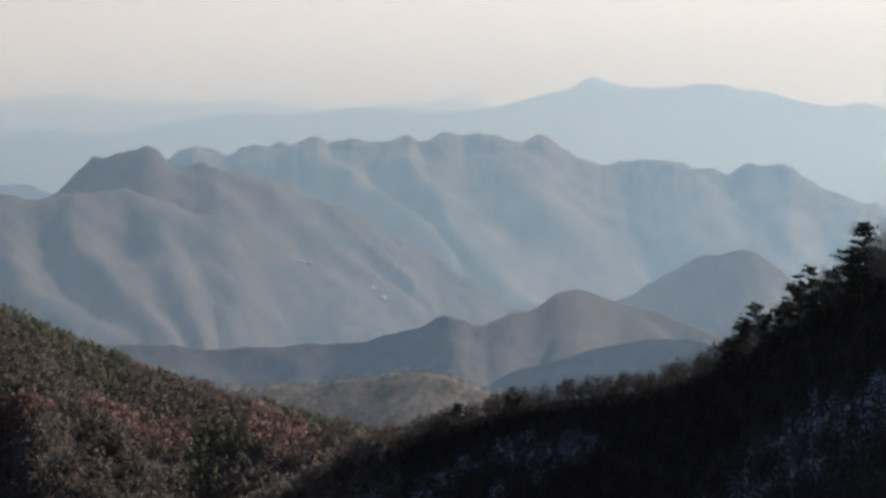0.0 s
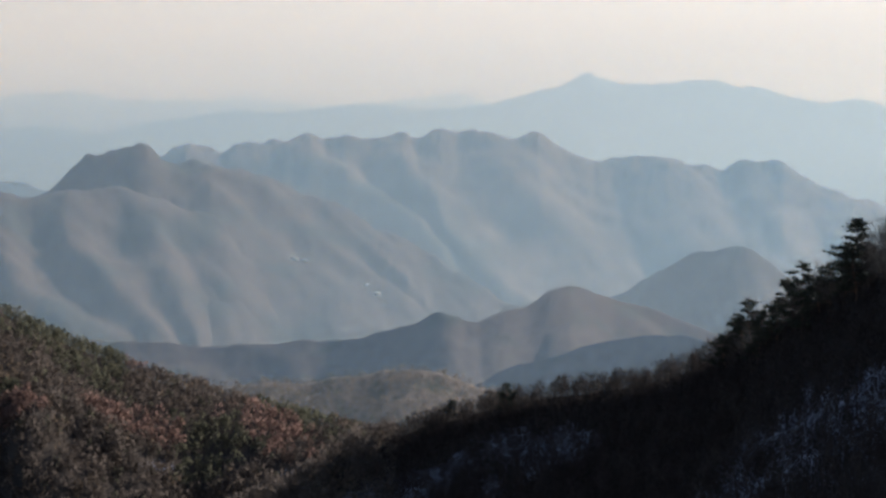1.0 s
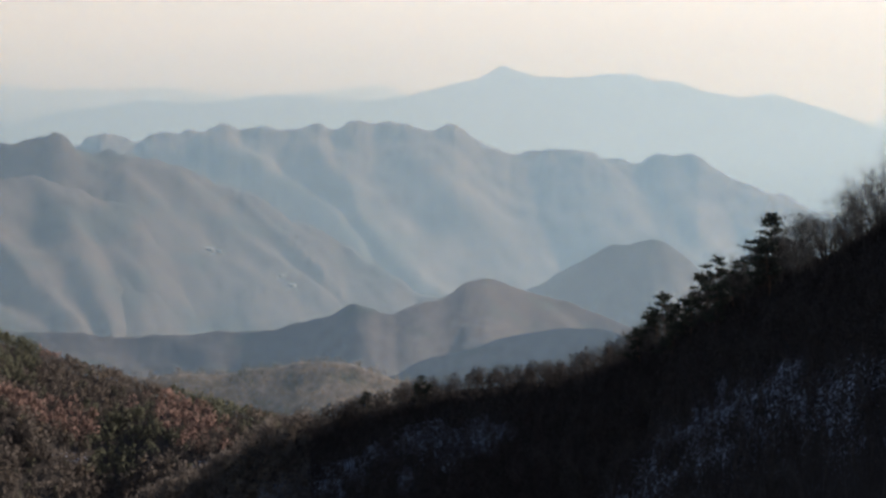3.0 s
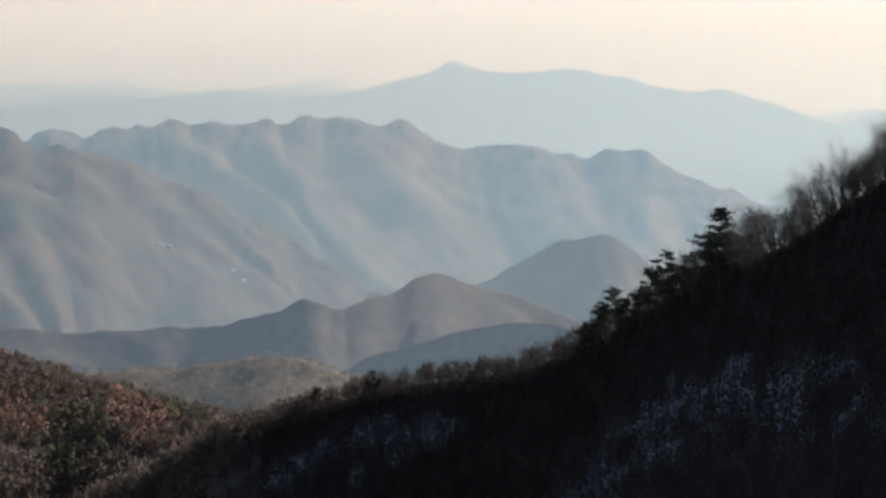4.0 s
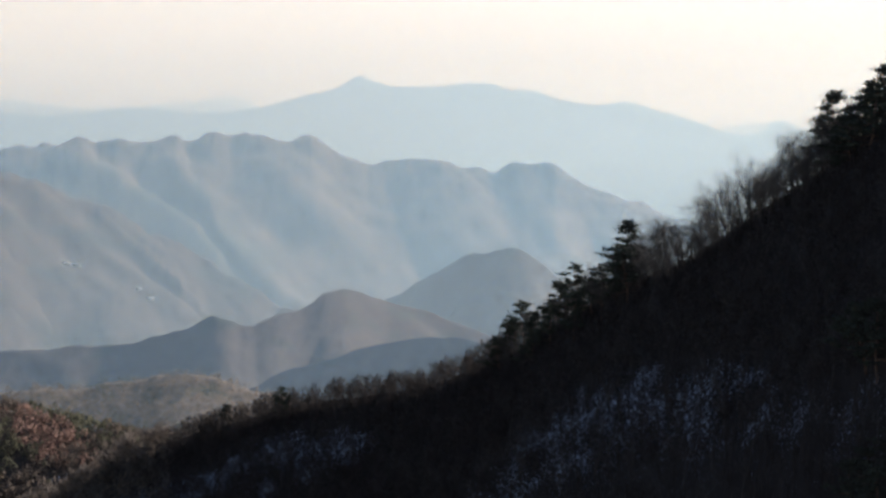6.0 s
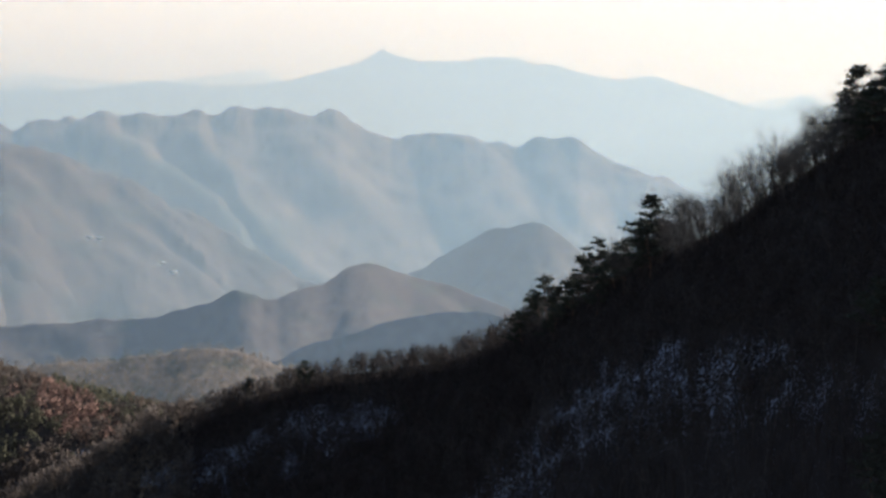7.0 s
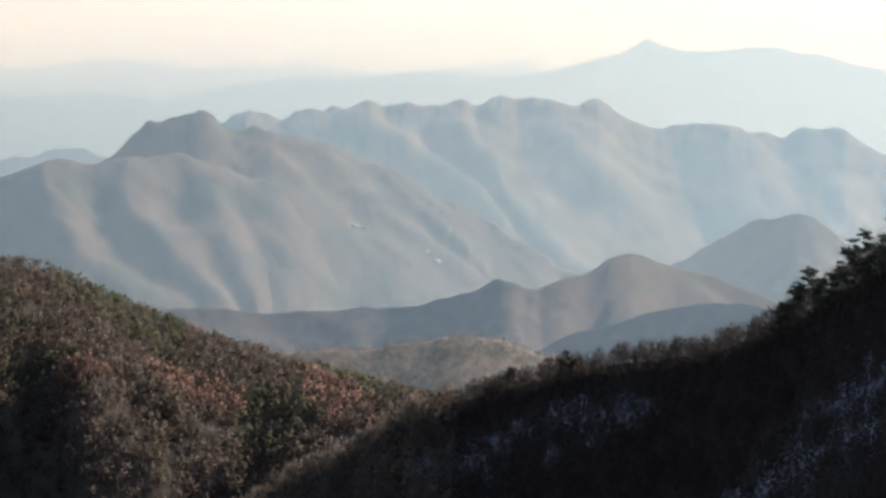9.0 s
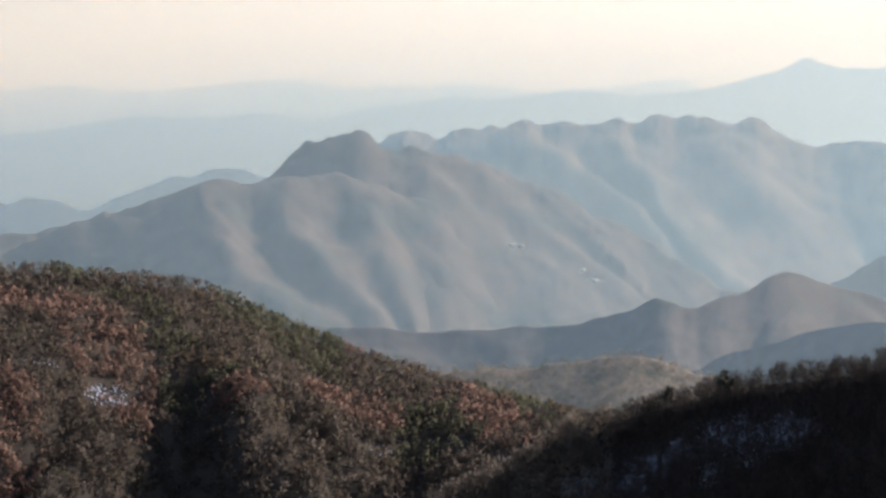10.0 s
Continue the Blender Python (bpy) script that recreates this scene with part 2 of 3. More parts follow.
        n, m = B.shape
        i = (np.arange(n - 1)[:, None] * m + np.arange(m - 1)[None, :]).ravel()
        faces = np.stack([i, i + m, i + m + 1, i + 1], 1)
        ob = new(name, mesh_of(name, co, faces, mat, True))
        return tagged(ob, label, category, kind=kind)


def mesh_of(name, co, faces, mat, smooth=False):
    me = bpy.data.meshes.new(name)
    co, faces = np.asarray(co, dtype=np.float32), np.asarray(faces, dtype=np.int32)
    k = faces.shape[1]
    me.vertices.add(len(co))
    me.vertices.foreach_set("co", co.ravel())
    me.loops.add(faces.size)
    me.loops.foreach_set("vertex_index", faces.ravel())
    me.polygons.add(len(faces))
    me.polygons.foreach_set("loop_start", np.arange(len(faces), dtype=np.int32) * k)
    if smooth:
        me.polygons.foreach_set("use_smooth", np.ones(len(faces), dtype=bool))
    me.update(calc_edges=True)
    me.materials.append(mat)
    return me


def hill_spur(b, d):
    """A spur that runs out towards the viewpoint and shades the hollow beside it."""
    out, low = np.clip((d - 60) / 130, 0, 1), np.clip((d - 150) / 90, 0, 1)
    off = b + 8.6 + d * 0.002 + 0.45 * fbm(d / 45, b * 0.5, 77, 3)
    out, low = out * out * (3 - 2 * out), low * low * (3 - 2 * low)
    steep = np.clip((d - 125 - 25 * fbm(b * 0.7, d / 90, 78, 3)) / 110, 0, 1) * np.clip((-3.5 - b) / 3, 0, 1)  # the foot falls away more steeply
    return -62 * steep + out * (54 * np.exp(-(off / np.where(off < 0, 1.2, 2.1)) ** 2) - 38 * np.exp(-((b + 11.0) / 1.7) ** 2)) + low * (26 * np.exp(-((b + 4.9) / 0.7) ** 2) - 46 * np.exp(-((b + 6.5) / 1.0) ** 2) - 30 * np.exp(-((b + 14.7) / 1.5) ** 2))


FARTHEST = Landform([
    (-19.57, -0.43), (-16.78, -0.32), (-14.59, -0.36), (-13.13, -0.29), (-11.84, -0.47), (-10.92, -0.42), (-9.97, -0.33), (-9.22, -0.23),
    (-8.34, -0.18), (-7.46, -0.34), (-6.70, -0.42), (-5.89, -0.37), (-5.17, -0.42), (-4.36, -0.31), (-3.38, -0.48), (-2.61, -0.57), (-2.18, -0.49),
    (-1.07, -0.43), (-0.30, -0.36), (0.52, -0.26), (0.86, -0.32), (1.24, -0.52), (2.27, -0.71), (4.07, -0.84), (6.62, -0.98), (9.15, -1.20),
    (10.89, -1.25), (11.77, -1.02), (12.3, -0.94), (13.47, -1.02), (14.69, -1.10), (17.07, -0.92), (19.96, -1.02),
], [(-25, 4890), (25, 4890)], (110, 330), (60, 160), 40, 120, 0.3, 11, 0.05, 4)
FAR = Landform([
    (-13.70, -1.84), (-9.99, -1.49), (-7.47, -1.13), (-5.82, -0.80), (-4.67, -0.63), (-3.64, -0.69), (-2.87, -0.63), (-1.84, -0.51), (-1.07, -0.56),
    (-0.56, -0.64), (0.21, -0.62), (1.24, -0.52), (1.69, -0.36), (2.79, -0.14), (3.07, 0.02), (3.36, 0.18), (3.55, 0.13), (3.76, 0.02),
    (4.20, -0.14), (4.83, -0.08), (5.66, -0.02), (6.43, 0.02), (6.77, -0.11), (7.50, -0.21), (7.93, -0.38), (8.77, -0.51), (9.57, -0.43),
    (10.21, -0.61), (11.15, -0.94), (12.15, -1.23), (12.48, -1.14), (12.82, -0.85), (13.01, -0.90), (13.36, -1.11), (14.09, -1.36), (15.29, -1.28),
    (17.66, -0.97), (21.10, -1.26),
], [(-25, 4680), (0, 4690), (12, 4690), (25, 4680)], (150, 330), (70, 100), 70, 150, 0.35, 23, 0.035, 4)
RIGHT_FAR = Landform([(7.9, -2.9), (8.65, -2.2), (9.45, -1.95), (10.4, -1.75), (11.5, -1.57), (12.4, -1.50), (13.2, -1.40), (14.1, -1.24), (16.0, -1.0), (19.0, -1.1)], [(7, 4480), (20, 4480)], (140, 300), (60, 100), 50, 150, 0.3, 29, 0.10, 5)
LEFT_FAR = Landform([
    (-19.59, -1.28), (-17.27, -1.06), (-14.61, -1.35), (-13.08, -1.15), (-12.09, -1.05), (-11.35, -0.90), (-10.73, -1.01), (-9.98, -1.09),
    (-9.23, -0.99), (-8.48, -0.97), (-7.72, -1.12), (-6.96, -1.28), (-5.82, -1.42), (-4.67, -1.72),
], [(-25, 4440), (-5, 4440), (0, 4440)], (150, 300), (80, 110), 60, 150, 0.3, 31, 0.10, 6)
LEFT_LOW = Landform([
    (-20.75, -2.11), (-18.47, -2.33), (-16.12, -2.82), (-14.64, -2.95), (-14.08, -2.76), (-13.59, -2.84), (-12.99, -3.10), (-12.25, -2.88),
    (-11.50, -2.59), (-10.88, -2.40), (-10.13, -2.25), (-9.25, -2.26), (-8.62, -2.46), (-7.74, -2.78),
], [(-25, 4170), (-5, 4170), (0, 4170)], (115, 230), (70, 90), 50, 140, 0.25, 37, 0.10, 5)
MID = Landform([
    (-8.12, -2.27), (-6.97, -1.77), (-6.20, -1.54), (-5.92, -1.36), (-5.69, -1.26), (-5.41, -1.34), (-4.93, -1.57), (-4.54, -1.45), (-4.16, -1.37),
    (-3.77, -1.34), (-3.45, -1.21), (-2.87, -1.19), (-2.55, -1.33), (-2.31, -1.30), (-2.08, -1.24), (-1.59, -1.31), (-1.20, -1.23), (-0.75, -1.13),
    (-0.43, -1.26), (-0.15, -1.16), (0.11, -1.14), (0.47, -1.29), (0.86, -1.24), (1.50, -1.13), (1.89, -1.16), (2.34, -1.16), (2.66, -1.37),
    (3.11, -1.55), (3.58, -1.72), (4.20, -1.81), (4.53, -1.68), (5.29, -1.67), (5.63, -1.83), (6.50, -1.98), (6.98, -1.88), (7.41, -1.93),
    (7.87, -1.89), (8.27, -2.12), (8.67, -2.36), (9.41, -2.56), (10.41, -2.94), (12.28, -3.55), (14.73, -4.02), (18.87, -3.95),
], [(-10, 4020), (3, 3980), (9, 3900), (22, 3700)], (500, 280), (60, 60), 14.5, 180, -0.6, 41, 0.03, 10, 1.05, ribs=[
    (0.5, 0.9, [(-5.0, -1.6), (-4.4, -2.1), (-3.4, -2.9)]),
    (0.5, 1.0, [(-2.98, -1.34), (-2.34, -1.82), (-1.54, -2.31), (-0.74, -2.95), (0.0, -3.8)]),
    (0.35, 1.3, [(-0.79, -1.19), (-0.6, -1.85), (-0.1, -2.84), (0.5, -3.87), (1.43, -4.51), (2.2, -5.15)]),
    (0.45, 1.2, [(1.75, -1.2), (1.5, -1.85), (1.75, -2.34), (2.9, -3.3), (3.8, -4.2)]),
    (0.5, 1.0, [(5.0, -1.7), (5.7, -2.0), (6.0, -2.43), (6.4, -3.3)]),
    (0.5, 0.8, [(7.84, -1.95), (7.5, -2.56), (7.9, -3.34)]),
], sharp=5.0)
LEFT_MOUNTAIN = Landform([
    (-20.81, -4.40), (-17.33, -3.89), (-15.18, -3.56), (-13.97, -3.58), (-12.87, -3.35), (-11.70, -3.02), (-10.96, -2.72), (-10.45, -2.50),
    (-10.00, -2.44), (-9.70, -2.45), (-9.40, -2.56), (-9.20, -2.60), (-8.87, -2.44), (-8.57, -2.29), (-8.24, -1.94), (-7.93, -1.68), (-7.42, -1.53),
    (-7.07, -1.46), (-6.79, -1.37), (-6.53, -1.42), (-6.26, -1.64), (-6.03, -1.80), (-5.65, -1.88), (-5.13, -1.78), (-4.62, -1.93), (-3.86, -2.09),
    (-3.09, -2.48), (-2.06, -2.93), (-0.77, -3.63), (0.46, -4.38), (1.50, -5.02), (2.79, -5.66),
], [(-25, 3380), (-12, 3390), (-8.6, 3350), (-6.8, 3315), (-3, 3300), (4, 3000)], (540, 270), (200, 160), 14, 140, -0.40, 53, 0.05, 7, 1.12, 2.5, 1.8, ribs=[
    (0.5, 0.8, [(-9.9, -2.5), (-9.5, -2.9), (-9.0, -3.4)]),
    (0.35, 1.0, [(-6.6, -1.42), (-5.9, -1.78), (-5.4, -2.28), (-5.0, -2.8)]),
    (0.6, 1.0, [(-5.0, -1.82), (-3.82, -2.42), (-2.99, -3.27), (-2.03, -3.98), (-0.94, -4.76)]),
], sharp=5.0)
SHOULDER = Landform([
    (-20.56, -5.27), (-17.66, -4.88), (-15.87, -4.32), (-14.66, -3.97), (-13.68, -3.64), (-13.07, -3.44), (-12.20, -3.25), (-11.59, -3.33),
    (-11.21, -3.17), (-10.90, -2.90), (-10.33, -2.55), (-9.70, -2.52), (-9.20, -2.64), (-8.82, -2.52), (-8.38, -2.38), (-7.69, -2.34),
    (-6.93, -2.42), (-6.16, -2.64), (-5.40, -2.98), (-4.76, -3.24), (-4.00, -3.71), (-3.10, -4.28), (-2.33, -4.91), (-1.49, -5.58), (-0.14, -6.20),
    (1.81, -6.72),
], [(-25, 3200), (-14, 3260), (-10.2, 3120), (-8, 3170), (-2, 3140), (4, 3000)], (390, 215), (240, 120), 15, 128, -0.42, 57, 0.06, 6, 1.2, 2.0, 1.2, ribs=[
    (0.65, 0.8, [(-13.6, -3.7), (-13.0, -4.2), (-12.5, -4.8)]),
    (0.65, 0.9, [(-12.12, -3.3), (-11.53, -3.87), (-11.06, -4.64), (-10.69, -5.29)]),
    (0.65, 1.0, [(-10.45, -2.67), (-9.83, -3.77), (-9.27, -4.8), (-8.38, -5.59)]),
    (0.6, 1.1, [(-8.85, -2.69), (-8.09, -3.79), (-7.33, -4.77), (-6.18, -5.68)]),
    (0.4, 1.0, [(-6.66, -2.65), (-6.26, -3.56), (-5.94, -4.59), (-5.34, -5.69)]),
    (0.4, 0.9, [(-5.06, -3.18), (-4.42, -4.35), (-3.66, -5.71)]),
    (0.7, 1.0, [(-4.22, -3.6), (-2.94, -4.49), (-1.59, -5.61)]),
], sharp=5.0)
CONE = Landform([
    (1.50, -5.79), (2.79, -5.28), (4.20, -4.83), (5.10, -4.35), (5.77, -3.92), (6.02, -3.80), (6.30, -3.82), (6.63, -3.72), (6.84, -3.71),
    (7.14, -3.84), (7.40, -3.99), (7.78, -4.31), (8.16, -4.61), (8.92, -4.98), (10.44, -5.60), (12.31, -5.95),
], [(0, 2920), (4.5, 2890), (6.7, 2750), (9, 2840), (14, 2850)], (150, 170), (200, 160), 26, 130, -0.4, 61, 0.07, 4, 1.0, 0.6, 0.6, ribs=[
    (0.5, 1.0, [(6.85, -3.78), (6.41, -4.43), (5.64, -5.13)]),
], sharp=6.0)
LOW_RIDGE = Landform([
    (-11.31, -6.16), (-9.04, -5.82), (-7.78, -5.82), (-6.25, -5.89), (-4.32, -5.97), (-3.03, -5.80), (-1.74, -5.84), (-1.09, -5.74), (-0.57, -5.60),
    (-0.19, -5.38), (0.07, -5.32), (0.36, -5.36), (0.59, -5.45), (0.98, -5.47), (1.50, -5.24), (2.14, -5.10), (2.59, -4.79), (3.05, -4.66),
    (3.43, -4.75), (4.08, -5.02), (4.85, -5.17), (5.75, -5.52), (6.52, -5.77), (7.92, -5.89), (10.44, -6.23),
], [(-13, 2610), (-8, 2600), (-4, 2560), (-1.5, 2515), (0.6, 2400), (3, 2520), (5, 2580), (12, 2500)], (380, 170), (200, 120), 15, 130, -0.4, 67, 0.07, 4, 1.0, 0.7, 0.5, ribs=[
    (0.5, 0.6, [(-6.5, -5.92), (-6.2, -6.4)]),
    (0.3, 0.8, [(-3.6, -6.0), (-3.43, -6.32), (-3.3, -6.68)]),
    (0.55, 1.0, [(0.15, -5.36), (0.55, -5.86), (0.75, -6.56)]),
    (0.5, 0.5, [(3.05, -4.68), (2.95, -5.15), (2.8, -5.72), (2.6, -6.2)]),
    (0.5, 0.9, [(4.05, -5.05), (4.42, -5.45), (4.75, -5.84)]),
], sharp=6.0)
LOW_FRONT = Landform([
    (-1.10, -7.33), (0.20, -7.14), (0.85, -6.87), (1.49, -6.59), (2.79, -6.31), (3.56, -6.02), (4.08, -5.87), (4.85, -5.75), (6.00, -5.87),
    (7.28, -6.15), (9.19, -6.51),
], [(-3, 2260), (1, 2200), (5, 2060), (9, 1970), (12, 1950)], (160, 110), (140, 80), 25, 100, 0.4, 71, 0.09, 3)
KNOLL = Landform([
    (-6.90, -7.26), (-5.87, -7.08), (-4.97, -6.94), (-3.94, -6.79), (-2.91, -6.86), (-1.87, -6.71), (-1.23, -6.65), (-0.58, -6.61), (0.20, -6.77),
    (0.98, -6.98), (2.14, -7.27), (4.08, -7.58),
], [(-8, 1880), (5, 1880)], (330, 130), (140, 90), 30, 90, 0.4, 73, 0.12, 4)
LEFT_HILL = Landform([
    (-23.06, -5.27), (-19.68, -4.68), (-17.34, -4.48), (-14.67, -4.59), (-13.45, -4.60), (-12.23, -4.75), (-10.99, -4.90), (-9.99, -5.17),
    (-9.12, -5.54), (-7.86, -6.13), (-6.59, -6.66), (-5.31, -7.00), (-4.02, -7.43), (-2.73, -7.81), (-1.96, -8.04), (-0.84, -8.36), (0.84, -9.13),
    (2.79, -9.63),
], [(-26, 1420), (-14, 1480), (-8, 1520), (-2, 1420), (4, 1300)], (320, 240), (320, 190), 34, 150, 0.45, 79, 0.25, 3, 2.1, 3.5, 0.8, hill_spur)
SLOPE = Landform([
    (-8.88, -12.38), (-6.94, -11.19), (-4.48, -9.66), (-2.92, -8.98), (-2.09, -8.29), (-0.79, -7.95), (0.29, -7.66), (1.68, -7.36), (3.10, -7.13),
    (4.39, -6.92), (5.37, -6.65), (6.26, -6.29), (6.77, -6.05), (7.41, -5.66), (7.91, -5.31), (8.67, -4.92), (9.42, -4.44), (10.18, -4.18),
    (10.92, -3.82), (11.66, -3.36), (12.40, -2.85), (13.01, -2.44), (13.49, -2.11), (14.09, -1.72), (14.57, -1.36), (15.04, -0.97), (16.46, 0.45),
    (18.76, 2.37), (22.09, 4.31), (26.31, 5.40),
], [(-7, 880), (-2, 790), (2, 690), (5, 600), (7, 545), (9, 500), (12, 445), (16, 400), (30, 380)], (330, 160), (300, 230), 8, 60, 0.2, 83, 0.12, 1.5, 1.0, 1.2)


def build_ground():
    """One sheet of valley floor and rolling ground to the horizon, rising to the viewpoint's own mountain."""
    b = np.linspace(0, 360, 241)
    r = np.concatenate([[0.0, 3, 8, 20, 45], np.linspace(80, 6500, 150)])
    B, R = np.meshgrid(b, r, indexing="ij")
    x, y = R * np.sin(np.radians(B)), R * np.cos(np.radians(B))
    z = 45 + 30 * fbm(x / 600, y / 600, 3, 4)
    mount = EYE - 1.7 - np.clip(R - 4, 0, None) * 0.47 + 6 * fbm(x / 60, y / 60, 5, 3) * np.clip(R / 60, 0, 1)
    z = np.maximum(z, mount)
    away = np.clip((np.cos(np.radians(B)) * -1 + 0.6), 0, 1)
    z = z + away * np.clip((R - 900) / 900, 0, 1) * (120 + 130 * fbm(x / 900, y / 900, 9, 4))
    n, m = B.shape
    i = (np.arange(n - 1)[:, None] * m + np.arange(m - 1)[None, :]).ravel()
    ob = new("ground", mesh_of("ground", np.stack([x, y, z], -1).reshape(-1, 3), np.stack([i, i + m, i + m + 1, i + 1], 1), M_GROUND, True))
    tagged(ob, "brown winter valley floor reaching to the horizon", "ground", kind="structure")


build_ground()
FARTHEST.build("mountain_range", M_FAR, 220, "palest blue mountain skyline lost in the haze", "mountain range")
FAR.build("mountain_range", M_FAR, 440, "pale blue mountain range with one pointed summit", "mountain range")
RIGHT_FAR.build("mountain_range", M_FAR, 220, "pale lower ridge below the far skyline", "mountain range")
LEFT_FAR.build("mountain_range", M_FAR, 180, "faint hazy hills beyond the wide valley", "mountain range")
LEFT_LOW.build("mountain_range", M_FAR, 180, "low hazy foothills behind the ribbed mountain", "mountain range")
MID.build("mountain_range", M_MID, 900, "long blue-grey knobbly ridge above the valley", "mountain range")
LEFT_MOUNTAIN.build("mountain", M_MTN, 420, "brown-grey mountain summit ridge with bare woods", "mountain")
SHOULDER.build("mountain", M_MTN, 520, "ribbed lower shoulder of the brown mountain, cut by gullies", "mountain")
CONE.build("hill", M_LOW, 260, "round-topped wooded hill in the valley", "hill")
LOW_RIDGE.build("hill", M_LOW, 420, "low rolling wooded ridge with sunlit flank", "hill")
LOW_FRONT.build("hill", M_LOW, 240, "shaded low wooded spur", "hill")
KNOLL.build("hill", M_HUMP, 240, "brown wooded knoll behind the near spurs", "hill")
hill = LEFT_HILL.build("hillside", M_HILL, 360, "wooded hillside with leaf litter and snow scraps", "hillside")
slope = SLOPE.build("hillside", M_SLOPE, 520, "steep slope with old snow and leaf litter toned dark as in shade", "hillside")


def bearings_of(ob):
    """Bearing and elevation of a hillside's points from the viewpoint."""
    co = np.empty(len(ob.data.vertices) * 3)
    ob.data.vertices.foreach_get("co", co)
    x, y, z = co.reshape(-1, 3).T
    return np.degrees(np.arctan2(x, y)), np.degrees(np.arctan2(z - EYE, np.hypot(x, y)))


def keep_snow(ob, amount):
    cover = ob.data.attributes.new("snow_cover", "FLOAT", "POINT")
    cover.data.foreach_set("value", np.clip(amount, 0, 1).astype(np.float32))


def step(v, w):
    return np.clip(v / w + 0.5, 0, 1)


def slope_snow(b, e):
    """Old snow on the shaded face: a long field low on the spur, a wider one under the steep part, scraps high up."""
    ragged = 0.35 * fbm(b * 1.3, e * 2.0, 87, 3)
    spur_top = np.interp(b, [-3, -2, 0, 1, 3, 4.2], [-9.6, -9.2, -8.6, -8.1, -7.82, -7.75]) + ragged * 0.5
    spur_foot = np.interp(b, [-3, -2, 1, 2.5, 4.2], [-10.6, -10.4, -9.6, -9.1, -8.1]) + ragged
    low = step(spur_top - e, 0.12) * step(e - spur_foot, 0.5) * step(4.3 - b, 0.6) * step(b + 2.3, 0.3)
    steep_top = np.interp(b, [5, 6.7, 8, 9.6, 10.9, 11.8, 13.9, 15, 18], [-9.9, -8.3, -7.35, -6.25, -6.6, -6.3, -6.6, -6.4, -6.3]) + ragged
    wide = step(steep_top - e, 0.5) * (0.55 + 0.45 * step(e - steep_top + 1.9 + ragged, 1.0)) * step(b - 4.8, 0.5) * (0.8 + 0.2 * step(12.8 - b, 1.5))
    scraps = 0.4 * step(b - 12.2 + ragged, 1.0) * step(-3.2 - e + 2 * ragged, 0.5) * step(e + 5.6, 0.6)
    holes = np.clip(0.92 + 0.7 * fbm(b * 1.6, e * 2.2, 89, 3), 0, 1)
    return np.maximum(np.maximum(low, wide), scraps) * holes


HILL_SNOW = [(-13.9, -6.55, 0.7, 0.22), (-12.7, -7.15, 0.8, 0.2), (-12.4, -7.5, 0.8, 0.25), (-6.35, -8.7, 0.7, 0.2), (-3.2, -8.9, 0.8, 0.2)]


def snow_on_hill(ob):
    b, e = bearings_of(ob)
    keep_snow(ob, sum(0.9 * np.exp(-((b - b0) / w) ** 2 - ((e - e0) / h) ** 2) for b0, e0, w, h in HILL_SNOW))


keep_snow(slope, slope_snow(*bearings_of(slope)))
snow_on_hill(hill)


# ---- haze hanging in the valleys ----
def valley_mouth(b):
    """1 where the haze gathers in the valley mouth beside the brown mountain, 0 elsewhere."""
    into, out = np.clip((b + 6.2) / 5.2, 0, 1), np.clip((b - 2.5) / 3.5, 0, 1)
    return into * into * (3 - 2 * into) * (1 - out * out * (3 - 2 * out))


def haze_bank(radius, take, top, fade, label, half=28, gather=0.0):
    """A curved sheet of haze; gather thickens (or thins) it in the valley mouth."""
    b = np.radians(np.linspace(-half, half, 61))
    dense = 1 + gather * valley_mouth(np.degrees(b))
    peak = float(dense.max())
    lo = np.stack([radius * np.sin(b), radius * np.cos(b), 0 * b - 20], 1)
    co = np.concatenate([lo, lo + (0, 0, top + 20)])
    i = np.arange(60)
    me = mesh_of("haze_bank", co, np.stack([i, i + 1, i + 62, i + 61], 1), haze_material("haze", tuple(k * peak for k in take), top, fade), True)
    lean = np.stack([-np.sin(b), -np.cos(b), 0 * b - 0.31], 1)  # normals tipped to set how strongly the sun lights the sheet
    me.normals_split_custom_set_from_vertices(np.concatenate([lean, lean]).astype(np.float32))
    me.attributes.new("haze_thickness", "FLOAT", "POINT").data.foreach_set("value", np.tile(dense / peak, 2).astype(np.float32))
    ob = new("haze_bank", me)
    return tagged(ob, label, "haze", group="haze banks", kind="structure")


# the nearest sheet is added only to lift the near slope's blacks
haze_bank(210, (0.0015, 0.0015, 0.0021), 520, 360, "faint added veil before the near slope, lifting its darks")
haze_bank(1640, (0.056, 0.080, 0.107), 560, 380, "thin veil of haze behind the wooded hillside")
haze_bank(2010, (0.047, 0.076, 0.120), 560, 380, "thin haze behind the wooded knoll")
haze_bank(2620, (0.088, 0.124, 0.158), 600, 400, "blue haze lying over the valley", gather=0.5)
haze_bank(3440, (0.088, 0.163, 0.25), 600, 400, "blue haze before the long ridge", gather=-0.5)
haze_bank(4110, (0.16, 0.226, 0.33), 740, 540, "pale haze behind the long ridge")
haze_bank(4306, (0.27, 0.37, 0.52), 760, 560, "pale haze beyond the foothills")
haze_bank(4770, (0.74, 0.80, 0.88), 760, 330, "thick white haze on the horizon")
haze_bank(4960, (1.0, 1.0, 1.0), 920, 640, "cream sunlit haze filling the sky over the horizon")


